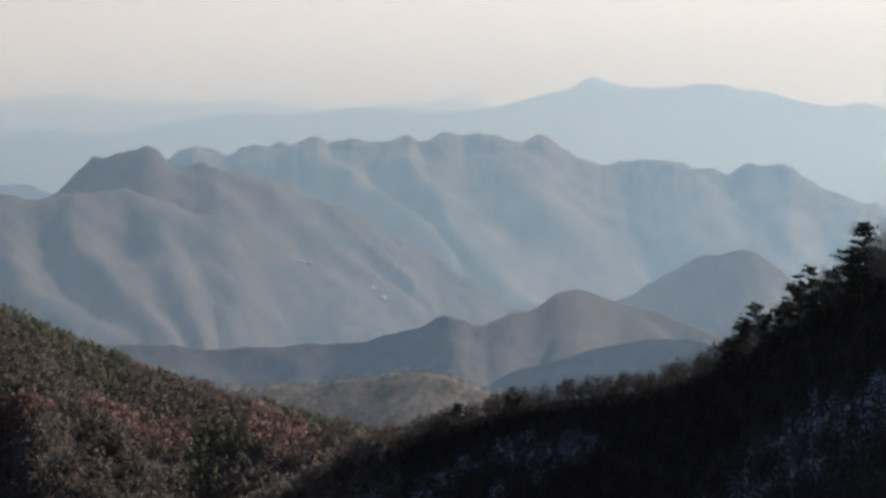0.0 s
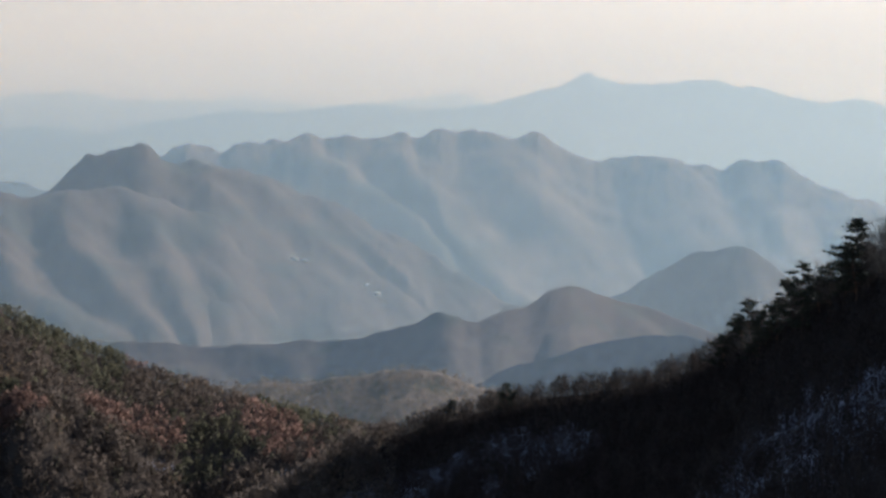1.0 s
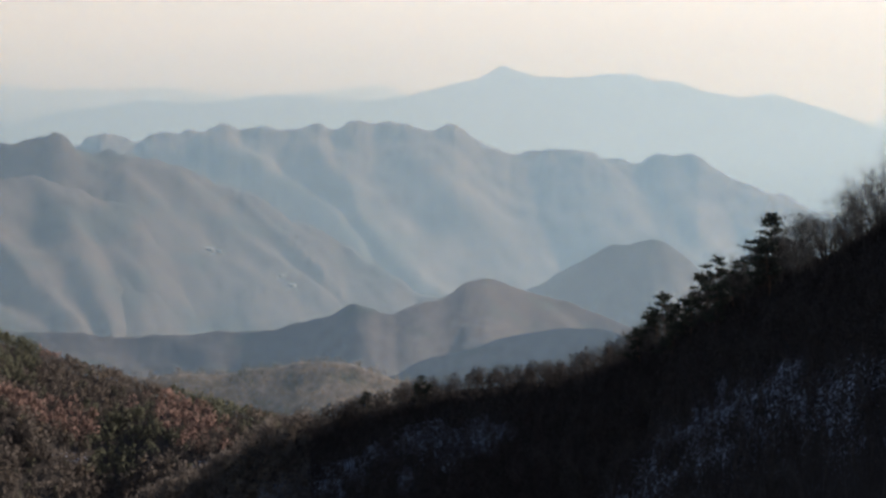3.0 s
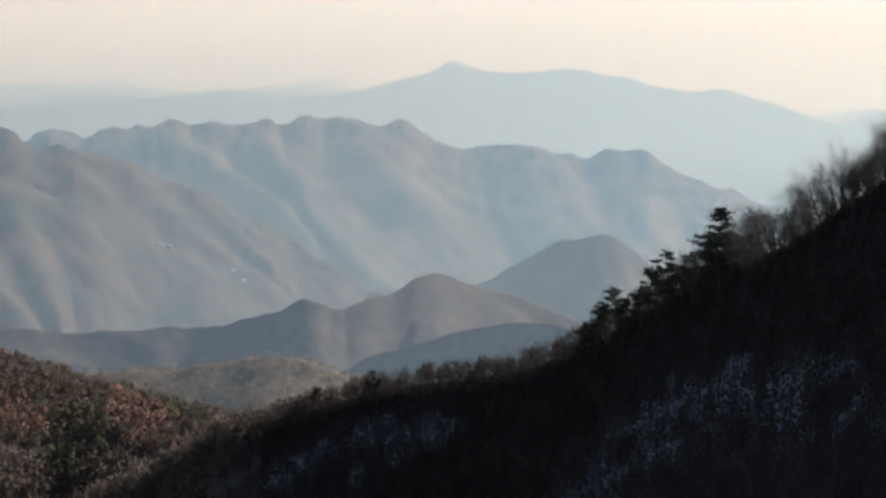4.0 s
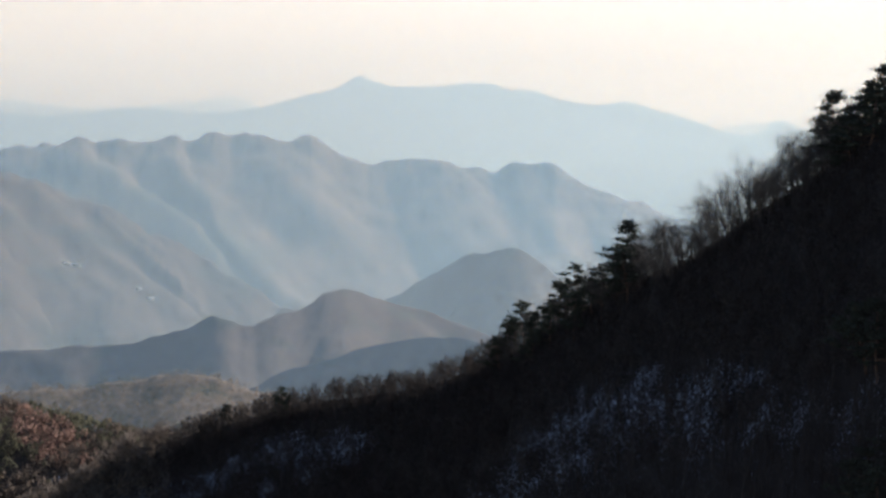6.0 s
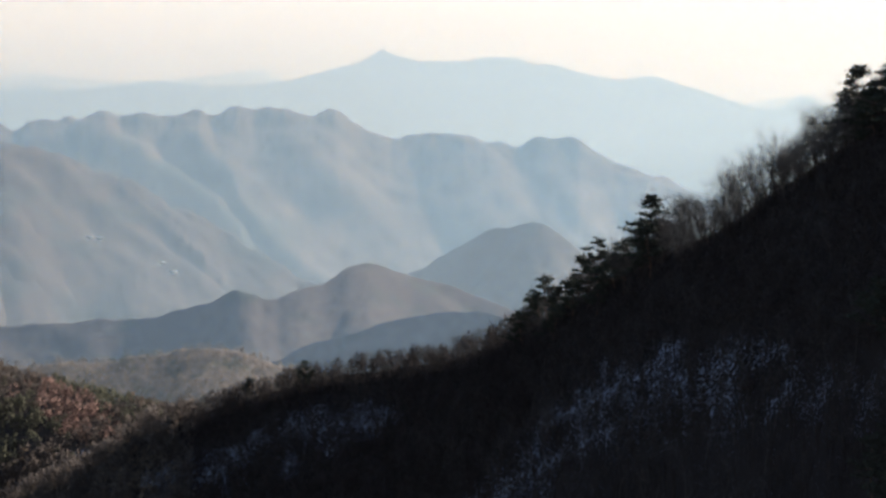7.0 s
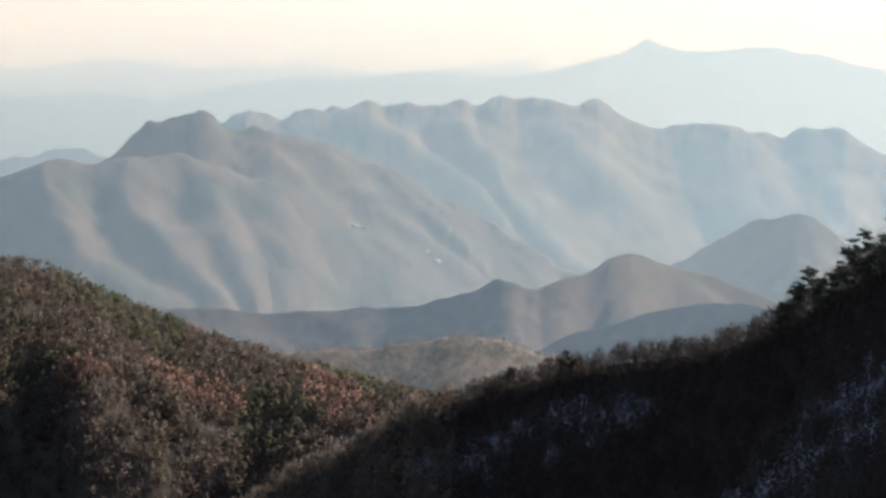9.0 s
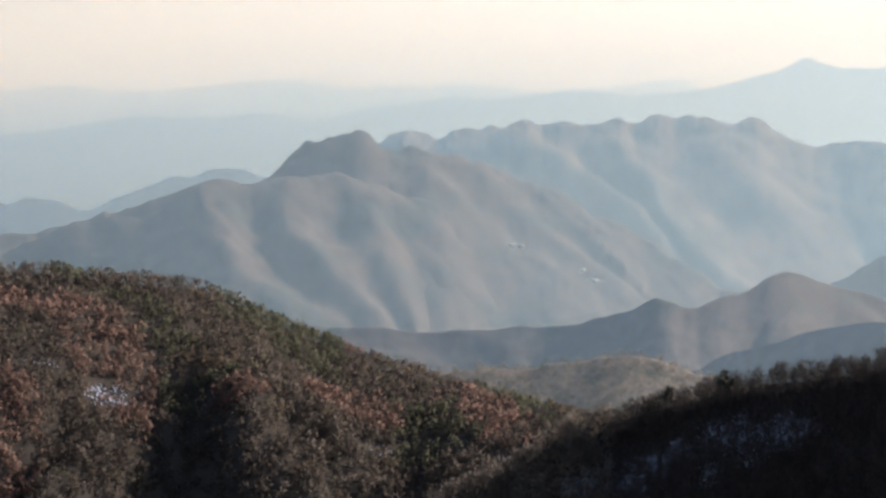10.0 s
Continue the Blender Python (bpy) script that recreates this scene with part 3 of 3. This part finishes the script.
# ---- trees ----
def tubes(segments, sides):
    """One mesh's points and faces for tapered twigs (p, q, radius at p, radius at q)."""
    P, Q = np.array([s[0] for s in segments]), np.array([s[1] for s in segments])
    ra, rb = np.array([s[2] for s in segments]), np.array([s[3] for s in segments])
    d = Q - P
    d /= np.linalg.norm(d, axis=1)[:, None] + 1e-9
    ref = np.where(np.abs(d[:, 2:3]) > 0.9, np.array([[1.0, 0, 0]]), np.array([[0, 0, 1.0]]))
    e = np.cross(d, ref)
    e /= np.linalg.norm(e, axis=1)[:, None]
    g = np.cross(d, e)
    a = 2 * np.pi * np.arange(sides) / sides
    ring = e[:, None, :] * np.cos(a)[None, :, None] + g[:, None, :] * np.sin(a)[None, :, None]
    co = np.concatenate([P[:, None] + ring * ra[:, None, None], Q[:, None] + ring * rb[:, None, None]], 1)
    k = np.arange(sides)
    f = np.stack([k, (k + 1) % sides, sides + (k + 1) % sides, sides + k], 1)
    faces = (np.arange(len(segments)) * 2 * sides)[:, None, None] + f[None]
    return co.reshape(-1, 3), faces.reshape(-1, 4)


def grow(rng, p, d, length, radius, level, out, fine):
    """Branching wood, level by level, into out[level]."""
    steps = (4, 4, 3, 1)[level]
    for k in range(steps):
        d = d + rng.normal(0, 0.13 + 0.05 * level, 3) + np.array([0, 0, 0.05])
        d /= np.linalg.norm(d)
        q = p + d * length / steps
        r2 = radius * (1 - 0.16 * (level + 1))
        out[level].append((p, q, radius, r2))
        if level < 3 and (k > 0 or level > 0):
            for _ in range((2, 2, fine)[level]):
                side = rng.normal(0, 1, 3)
                side -= d * side.dot(d)
                side /= np.linalg.norm(side)
                e = d * rng.uniform(0.65, 1.1) + side * rng.uniform(0.6, 1.1) + np.array([0, 0, 0.12])
                grow(rng, q, e / np.linalg.norm(e), length * rng.uniform(0.45, 0.68), r2 * rng.uniform(0.5, 0.72), level + 1, out, fine)
        p, radius = q, r2


def child(name, co, faces, mat, parent, label=""):
    ob = new(name, mesh_of(name, co, faces, mat))
    ob.parent = parent
    return tagged(ob, label)


def bare_tree(seed, height, stems, fine=2):
    rng = np.random.default_rng(seed)
    out = [[], [], [], []]
    for k in range(stems):
        lean = rng.uniform(0.05, 0.35) if stems > 1 else 0.06
        a = rng.uniform(0, 6.28)
        grow(rng, np.array([0.15 * math.cos(a) * (stems > 1), 0.15 * math.sin(a) * (stems > 1), -0.4]), np.array([lean * math.cos(a), lean * math.sin(a), 1.0]),
             height * rng.uniform(0.6, 0.75), 0.20 * height / 10 * rng.uniform(0.8, 1.1), 0, out, fine)
    top = new("bare_tree")
    child("trunk", *tubes(out[0] + out[1], 5), M_BARK, top)
    child("crown", *tubes([(p, q, max(a, 0.019), max(b, 0.011)) for p, q, a, b in out[2] + out[3]], 3), M_TWIG, top, "fine grey-brown winter twigs")
    return tagged(top, "leafless grey-brown oak on the shaded slope", "tree", "bare trees on the slope")


def tufts(rng, centre, size, count, scale):
    """A pad of needle tufts: small tilted blades round a flattened centre."""
    c = np.array(centre) + rng.normal(0, 1, (count, 3)) * np.array(size) * 0.5
    d = rng.normal(0, 1, (count, 3)) * (1, 1, 0.5) + (0, 0, 0.3)
    d /= np.linalg.norm(d, axis=1)[:, None]
    w = np.cross(d, rng.normal(0, 1, (count, 3)))
    w /= np.linalg.norm(w, axis=1)[:, None]
    ln = rng.uniform(0.6, 1.3, (count, 1)) * scale
    co = np.stack([c - w * ln * 0.28, c + d * ln * 0.9 - w * ln * 0.16, c + d * ln * 0.9 + w * ln * 0.16, c + w * ln * 0.28], 1).reshape(-1, 3)
    return co, np.arange(count * 4).reshape(-1, 4)


def pine_tree(seed, height):
    rng = np.random.default_rng(seed)
    trunk, limbs, co, fa, n = [], [], [], [], 0
    p, d = np.array([0, 0, -0.5]), np.array([rng.normal(0, 0.08), rng.normal(0, 0.08), 1.0])
    steps, spine = 10, []
    for k in range(steps):
        d = d + np.array([rng.normal(0, 0.07), rng.normal(0, 0.07), 0.1])
        d /= np.linalg.norm(d)
        q = p + d * (height + 0.5) / steps
        r = 0.17 * height / 9
        trunk.append((p, q, r * (1 - k / steps) + 0.03, r * (1 - (k + 1) / steps) + 0.03))
        spine.append((p, q))
        p = q
    for _ in range(34):
        f = rng.uniform(0.25, 0.97)
        a, e = spine[min(steps - 1, int(f * steps))]
        q = a + (e - a) * (f * steps % 1.0)
        reach = (height * 0.36 * (1 - f) ** 0.65 + 0.5) * rng.uniform(0.4, 1.45)
        turn = rng.uniform(0, 6.28)
        tip = q + np.array([math.cos(turn), math.sin(turn), rng.uniform(-0.1, 0.32)]) * reach
        mid = (q + tip) / 2 + np.array([0, 0, -0.1 * reach])
        limbs += [(q, mid, 0.05, 0.035), (mid, tip, 0.035, 0.015)]
        for c, s in ((tip, 0.9), ((tip + mid) / 2, 0.75)):
            v, w = tufts(rng, c + np.array([0, 0, 0.1]), (1.1 * s, 1.1 * s, 0.30), 38, 0.48)
            co.append(v), fa.append(w + n)
            n += len(v)
    v, w = tufts(rng, p, (0.6, 0.6, 0.35), 50, 0.4)
    co.append(v), fa.append(w + n)
    top = new("pine_tree")
    child("trunk", *tubes(trunk + limbs, 6), M_PINEBARK, top)
    child("crown", np.concatenate(co), np.concatenate(fa), M_NEEDLE, top, "dark green needle pads in ragged layers")
    return tagged(top, "dark green pine with ragged flat needle pads", "tree", "pines on the skyline")


def on_slope(b, r):
    return np.array([r * math.sin(radians(b)), r * math.cos(radians(b)), float(SLOPE.height(np.array([b]), np.array([r]))[0])])


def plant(kinds, k, spot, scale, turn, used):
    m = pose(*spot, 0, 0, turn) @ Matrix.Scale(scale, 4)
    src = kinds[k]
    if k in used:
        t = copy_thing(src, pose(*spot, 0, 0, turn))
        t.matrix_basis = m
    else:
        used.add(k)
        src.matrix_basis = m


rng = np.random.default_rng(7)
pines = [pine_tree(100 + k, h) for k, h in enumerate((11.0, 9.5, 12.0, 9.0))]
used = set()
# skyline pines: bearing, distance in front of the crest, height factor
for k, (b, d, s) in enumerate([(6.75, 2, 0.72), (6.95, 3, 0.80), (7.15, 1, 0.86), (7.5, 4, 0.8), (7.85, 2, 0.9), (8.1, 5, 0.75), (8.45, 1, 0.85), (8.7, 4, 0.8), (9.38, 0, 1.15), (9.62, 3, 0.9),
                               (6.6, 8, 0.8), (7.3, 9, 0.9), (7.7, 8, 0.9), (8.3, 9, 1.0), (8.9, 7, 0.9), (9.2, 5, 0.85), (9.5, 8, 1.0), (13.6, 1, 0.62), (13.85, 0, 0.8), (14.1, 4, 0.85),
                               (14.3, 0, 0.98), (14.6, 3, 0.85), (14.85, 1, 0.85), (15.1, 0, 0.85), (15.4, 4, 0.9), (14.5, 9, 1.0), (14.95, 10, 1.0), (14.9, 62, 1.1), (15.15, 66, 1.0), (0.33, 0, 0.62), (1.62, 1, 0.6), (1.8, 3, 0.6), (1.5, 4, 0.55)]):
    plant(pines, k % 4, on_slope(b, float(SLOPE.dist(b)) - d), s, 77 * k, used)

for k, (b, e, s) in enumerate([(14.55, -9.3, 0.75), (14.95, -9.0, 0.85), (15.4, -8.7, 0.9), (14.8, -9.8, 0.8), (15.2, -9.9, 0.9)]):  # low on the face
    plant(pines, k % 4, on_slope(b, float(SLOPE.dist(b)) - SLOPE.depth_at(b, e)), s, 131 * k, used)

bares = [bare_tree(200 + k, h, s) for k, (h, s) in enumerate(((9.5, 2), (10.0, 2), (8.5, 1), (9.5, 2), (8.0, 2)))]
poles = [bare_tree(240 + k, h, 1, 0) for k, h in enumerate((9.5, 8.0, 10.5))]
used = set()
for k in range(120):  # along the crest, tallest in the middle stretch
    b = 6.4 + 8.6 * (k + rng.uniform(-0.4, 0.4)) / 120
    tall = float(np.interp(b, [6.4, 9.3, 9.9, 10.8, 12.0, 13.2, 15.0], [0.66, 0.84, 1.0, 0.98, 0.94, 1.0, 0.8]))
    plant(bares, k % 5, on_slope(b, float(SLOPE.dist(b)) - rng.uniform(-2, 8)), tall * rng.uniform(0.72, 1.1), rng.uniform(0, 360), used)
used = set()
for k in range(230):  # down the face
    b = rng.uniform(3.5, 16.5)
    plant(poles, k % 3, on_slope(b, float(SLOPE.dist(b)) - rng.uniform(5, 120)), rng.uniform(0.6, 1.0), rng.uniform(0, 360), used)


# ---- woods too many to count ----
def broom(rng, blades, height, width, reach, thick=1.0):
    """A small far tree: a stem, and a crown of short tapering sprays spread through a ragged egg shape. Gives points and outward normals."""
    mid = np.array([0, 0, height * 0.62])
    co = [np.array([[-0.12, 0, -0.5], [0.12, 0, -0.5], [0.06, 0, height * 0.7], [-0.06, 0, height * 0.7]])]
    no = [np.tile([0.0, -1.0, 0.0], (4, 1))]
    squash = rng.uniform(0.75, 1.2, 2)
    for _ in range(blades):
        u = rng.normal(0, 1, 3)
        u /= np.linalg.norm(u)
        rad = rng.uniform(0.35, 1.0) ** 0.6
        base = mid + u * rad * np.array([width * squash[0], width * squash[1], height * 0.36])
        d = u + np.array([0, 0, 0.5]) + rng.normal(0, 0.35, 3)
        d *= reach * rng.uniform(0.6, 1.3) / np.linalg.norm(d)
        w = np.cross(d, rng.normal(0, 1, 3))
        w *= thick * rng.uniform(0.3, 0.7) / np.linalg.norm(w)
        quad = np.array([base - w * 0.7, base + w * 0.7, base + d + w * 0.4, base + d - w * 0.4])
        if np.cross(quad[1] - quad[0], quad[3] - quad[0]).dot(u) < 0:
            quad = quad[::-1]
        n = u + np.array([0, 0, 0.35])
        co.append(quad), no.append(np.tile(n / np.linalg.norm(n), (4, 1)))
    return np.concatenate(co), np.concatenate(no)


def sprig(rng, blades, height, width, reach, thick=1.0):
    """A thin pole-like tree: a stem and upright whips that fan from it."""
    co = [np.array([[-0.13, 0, -0.5], [0.13, 0, -0.5], [0.05, 0, height * 0.75], [-0.05, 0, height * 0.75]])]
    for _ in range(blades):
        a = rng.uniform(0, 6.28)
        base = np.array([0, 0, height * rng.uniform(0.25, 0.7)])
        d = np.array([math.cos(a) * width * rng.uniform(0.2, 1), math.sin(a) * width * rng.uniform(0.2, 1), height * rng.uniform(0.12, reach)])
        w = np.cross(d, rng.normal(0, 1, 3))
        w *= thick * rng.uniform(0.16, 0.42) / np.linalg.norm(w)
        tip = base + d
        tip[2] = min(tip[2], height)
        co.append(np.array([base - w * 0.6, base + w * 0.6, tip + w * 0.7, tip - w * 0.7]))
    no = [np.tile(n / np.linalg.norm(n), (4, 1)) for n in (np.cross(q[1] - q[0], q[3] - q[0]) for q in co)]
    return np.concatenate(co), np.concatenate(no)


def woods(name, land, spots, sizes, mat, label, seed, blades, width, reach, thick=1.0, form=broom):
    rng = np.random.default_rng(seed)
    shapes = [form(rng, blades, 9.0, width, reach, thick) for _ in range(8)]
    B, R = spots
    Z = land.height(B, R)
    co, no = [], []
    for b, r, z, s in zip(np.radians(B), R, Z, sizes):
        a = rng.uniform(0, 6.28)
        turn = np.array([[math.cos(a), math.sin(a), 0], [-math.sin(a), math.cos(a), 0], [0, 0, 1]])
        v, n = shapes[rng.integers(8)]
        co.append(v @ turn * s + (r * math.sin(b), r * math.cos(b), z)), no.append(n @ turn)
    co = np.concatenate(co)
    me = mesh_of(name, co, np.arange(len(co)).reshape(-1, 4), mat, True)
    me.normals_split_custom_set_from_vertices(np.concatenate(no).astype(np.float32))
    ob = new(name, me)
    return tagged(ob, label, "woods", kind="stuff")


def scatter(n, lo, hi, near, far, land, seed):
    g = np.random.default_rng(seed)
    b = g.uniform(lo, hi, n)
    return b, land.dist(b) - g.uniform(near, far, n), g.uniform(0.6, 1.15, n), g.uniform(0, 1, n)


def patch_of(b, r, scale, seed):
    return vnoise(np.radians(b) * 1500 / scale, r / scale, seed)


def off_snow(b, r, s, u, share):
    """Leaves out a share of the trees that would stand on the snow fields."""
    e = np.degrees(np.arctan2(SLOPE.height(b, r) - EYE, r))
    stay = (slope_snow(b, e) < 0.3) | (u > share)
    return b[stay], r[stay], s[stay], u[stay]


def seen_at(land, bearing, elevation, start, stop):
    """The distance at which a sight line from the viewpoint meets a landform."""
    r = np.linspace(start, stop, 800)
    hit = land.height(r * 0 + bearing, r) > EYE + r * math.tan(radians(elevation))
    return float(r[np.argmax(hit)]) if hit.any() else stop


# the near hillside
B, R, S, U = scatter(9800, -15.5, 1.5, -25, 330, LEFT_HILL, 5)
B2, R2, S2, U2 = scatter(4600, -15.5, 1.5, 90, 330, LEFT_HILL, 6)
B, R, S, U = (np.concatenate(p) for p in ((B, B2), (R, R2), (S * 0.95, S2 * 0.95), (U, U2)))
green, rust = patch_of(B, R, 70, 51) + 0.35 * patch_of(B, R, 20, 52), patch_of(B, R, 60, 57)
depth = LEFT_HILL.dist(B) - R
pine_here = (green + 0.22 * np.exp(-(depth / 130) ** 2) - 0.3 * np.clip((-11.5 - B) / 1.5, 0, 1) * np.exp(-(depth / 60) ** 2) > 0.92) | (U < 0.05)
for b0, e0, wide, deep in ((-3.8, -7.95, 0.7, 22), (-14.3, -5.3, 1.2, 18), (-12.6, -6.5, 1.3, 35), (-14.7, -7.8, 1.0, 40), (-7.0, -7.8, 1.2, 18), (-9.5, -7.3, 0.8, 15)):
    r0 = seen_at(LEFT_HILL, b0, e0, 900, 1500)
    near = np.exp(-((B - b0) / wide) ** 2 - ((R - r0) / deep) ** 2)
    rust = rust + 1.1 * near
    pine_here &= near < 0.35
rust_here = ~pine_here & (rust + 0.25 * U > 1.06)
r0 = seen_at(LEFT_HILL, -10.3, -6.7, 900, 1500)
strip = np.exp(-((B + 10.3) / 0.9) ** 2 - ((R - r0) / 14) ** 2) > 0.4  # a strip of tan larches below the pines
pine_here, rust_here = pine_here & ~strip, rust_here & ~strip
tan_here = ~pine_here & ~rust_here & (strip | (U > 0.9))
oak_here = ~(pine_here | rust_here | tan_here)
rise = np.degrees(np.arctan2(LEFT_HILL.height(B, R) - EYE, R))
open_here = sum(np.exp(-((B - b0) / w) ** 2 - ((rise - e0) / h) ** 2) for b0, e0, w, h in HILL_SNOW) > 0.3 + 0.8 * U  # thin woods over the snow scraps
pine_here, rust_here, tan_here, oak_here = (m & ~open_here for m in (pine_here, rust_here, tan_here, oak_here))
for mask, name, mat, label, blades, width, up in (
        (oak_here, "oak_woods", M_OAKWOOD, "bare grey-brown winter oak woods on the hillside", 23, 2.5, 1.5),
        (rust_here, "rust_woods", M_RUSTWOOD, "oaks keeping rust-red dead leaves on the hillside", 26, 2.4, 1.4),
        (tan_here, "tan_woods", M_TANWOOD, "pale tan larches scattered through the hillside woods", 22, 1.7, 1.3),
        (pine_here, "pine_woods", M_PINEWOOD, "olive-green pine woods on the hillside", 26, 2.0, 1.3)):
    woods(name, LEFT_HILL, (B[mask], R[mask]), S[mask], mat, label, 61, blades, width, up, 1.25)
B, R, S, U = scatter(3500, -7, 4, -10, 130, KNOLL, 12)
pine_here = patch_of(B, R, 60, 91) > 0.72
woods("oak_woods", KNOLL, (B[~pine_here], R[~pine_here]), S[~pine_here] * 0.55, M_TANWOOD, "bare brown winter woods on the knoll", 62, 18, 2.6, 1.8, 1.5)
woods("pine_woods", KNOLL, (B[pine_here], R[pine_here]), S[pine_here] * 0.55, M_PINEWOOD, "olive pine woods on the knoll", 64, 18, 2.3, 1.6, 1.5)
B, R, S, U = scatter(5200, -7, 6.8, -7, 70, SLOPE, 8)
S = 0.72 + 0.5 * (S - 0.6)
B, R, S, U = off_snow(B, R, S, U, 0.5)
low = B < -1.0  # lower end in a lighter woods colour, as if out of the mountain's shade
woods("oak_woods", SLOPE, (B[~low], R[~low]), S[~low] * 0.72, M_SHADETONE_WOOD, "bare woods along the descending spur, toned dark as in shade", 63, 46, 1.9, 1.5, 0.34)
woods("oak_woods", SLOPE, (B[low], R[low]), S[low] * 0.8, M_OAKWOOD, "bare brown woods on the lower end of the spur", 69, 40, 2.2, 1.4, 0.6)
B, R, S, U = off_snow(*scatter(3200, 6.3, 17.0, 10, 60, SLOPE, 14), 0.75)
woods("oak_woods", SLOPE, (B, R), S * 0.46, M_SHADETONE_WOOD, "dense bare woods below the skyline trees, toned dark as in shade", 67, 29, 2.1, 1.5, 0.6)
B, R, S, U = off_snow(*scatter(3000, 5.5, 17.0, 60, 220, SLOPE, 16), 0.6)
woods("oak_woods", SLOPE, (B, R), S * 0.42, M_SHADETONE_WOOD, "thin undergrowth low on the slope, coloured dark for shade", 71, 22, 2.0, 1.4, 0.5)
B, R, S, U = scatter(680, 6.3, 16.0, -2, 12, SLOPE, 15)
woods("brushwood", SLOPE, (B, R), S * (0.16 + 0.18 * U), M_SHADETONE_WOOD, "low grey brushwood under the skyline trees, darkened as in shade", 68, 30, 2.6, 1.4, 1.1)
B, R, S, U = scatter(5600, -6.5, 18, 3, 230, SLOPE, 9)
# foot thickets get a lighter tan in place of more light
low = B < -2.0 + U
woods("oak_woods", SLOPE, (B[~low], R[~low]), S[~low] * 0.7, M_SHADETONE_WOOD, "bare thickets on the slope, coloured dark as in shade", 65, 12, 1.1, 0.55, 0.34, sprig)
woods("oak_woods", SLOPE, (B[low], R[low]), S[low] * 0.7, M_TANWOOD, "bare thickets at the foot of the slope, lighter tan to brighten them", 70, 24, 2.2, 1.4, 0.8)


# ---- farm buildings in the far valley ----
M_WALL, nt, b = material("pale_plaster", 0.85)
nt.links.new(mix(nt, noise_node(nt, 0.4, 4), (0.15, 0.15, 0.15), (0.23, 0.22, 0.21)), b.inputs["Base Color"])
M_ROOF, nt, b = material("sheet_roof", 0.6)
nt.links.new(mix(nt, noise_node(nt, 0.5, 4), (0.11, 0.115, 0.12), (0.18, 0.185, 0.19)), b.inputs["Base Color"])


def farm_building(length, width, height, ridge):
    x, y = length / 2, width / 2
    top = new("farm_building")
    wall = [(-x, -y, -2), (x, -y, -2), (x, y, -2), (-x, y, -2), (-x, -y, height), (x, -y, height), (x, y, height), (-x, y, height)]
    child("wall", wall, [(0, 1, 5, 4), (1, 2, 6, 5), (2, 3, 7, 6), (3, 0, 4, 7)], M_WALL, top)
    o, k = 0.5, 0.25
    roof = []
    for lift in (0, k):
        roof += [(-x - o, -y - o, height - 0.2 + lift), (x + o, -y - o, height - 0.2 + lift), (-x - o, 0, height + ridge + lift), (x + o, 0, height + ridge + lift), (-x - o, y + o, height - 0.2 + lift), (x + o, y + o, height - 0.2 + lift)]
    child("roof", roof, [(0, 2, 3, 1), (2, 4, 5, 3), (6, 7, 9, 8), (8, 9, 11, 10), (0, 1, 7, 6), (4, 10, 11, 5), (0, 6, 8, 2), (2, 8, 10, 4), (1, 3, 9, 7), (3, 5, 11, 9)], M_ROOF, top, "grey sheet-metal gable roof")
    return tagged(top, "small grey farm building on the valley side", "building", "farm buildings")


barn = None
for b0, e0, turn, scale in ((-3.25, -4.05, 10, 0.62), (-3.03, -4.08, -5, 0.5), (-1.38, -4.86, 20, 0.55), (-1.62, -4.64, 35, 0.4)):
    r0, land = min((seen_at(g, b0, e0, 2560, 3420), k) for k, g in enumerate((SHOULDER, LEFT_MOUNTAIN)))
    ground = float((SHOULDER, LEFT_MOUNTAIN)[land].height(np.array([b0]), np.array([r0]))[0])
    spot = pose(r0 * math.sin(radians(b0)), r0 * math.cos(radians(b0)), ground, 0, 0, turn) @ Matrix.Scale(scale, 4)
    if barn is None:
        barn = farm_building(16, 7, 3.2, 2.0)
        barn.matrix_basis = spot
    else:
        copy_thing(barn, spot).matrix_basis = spot
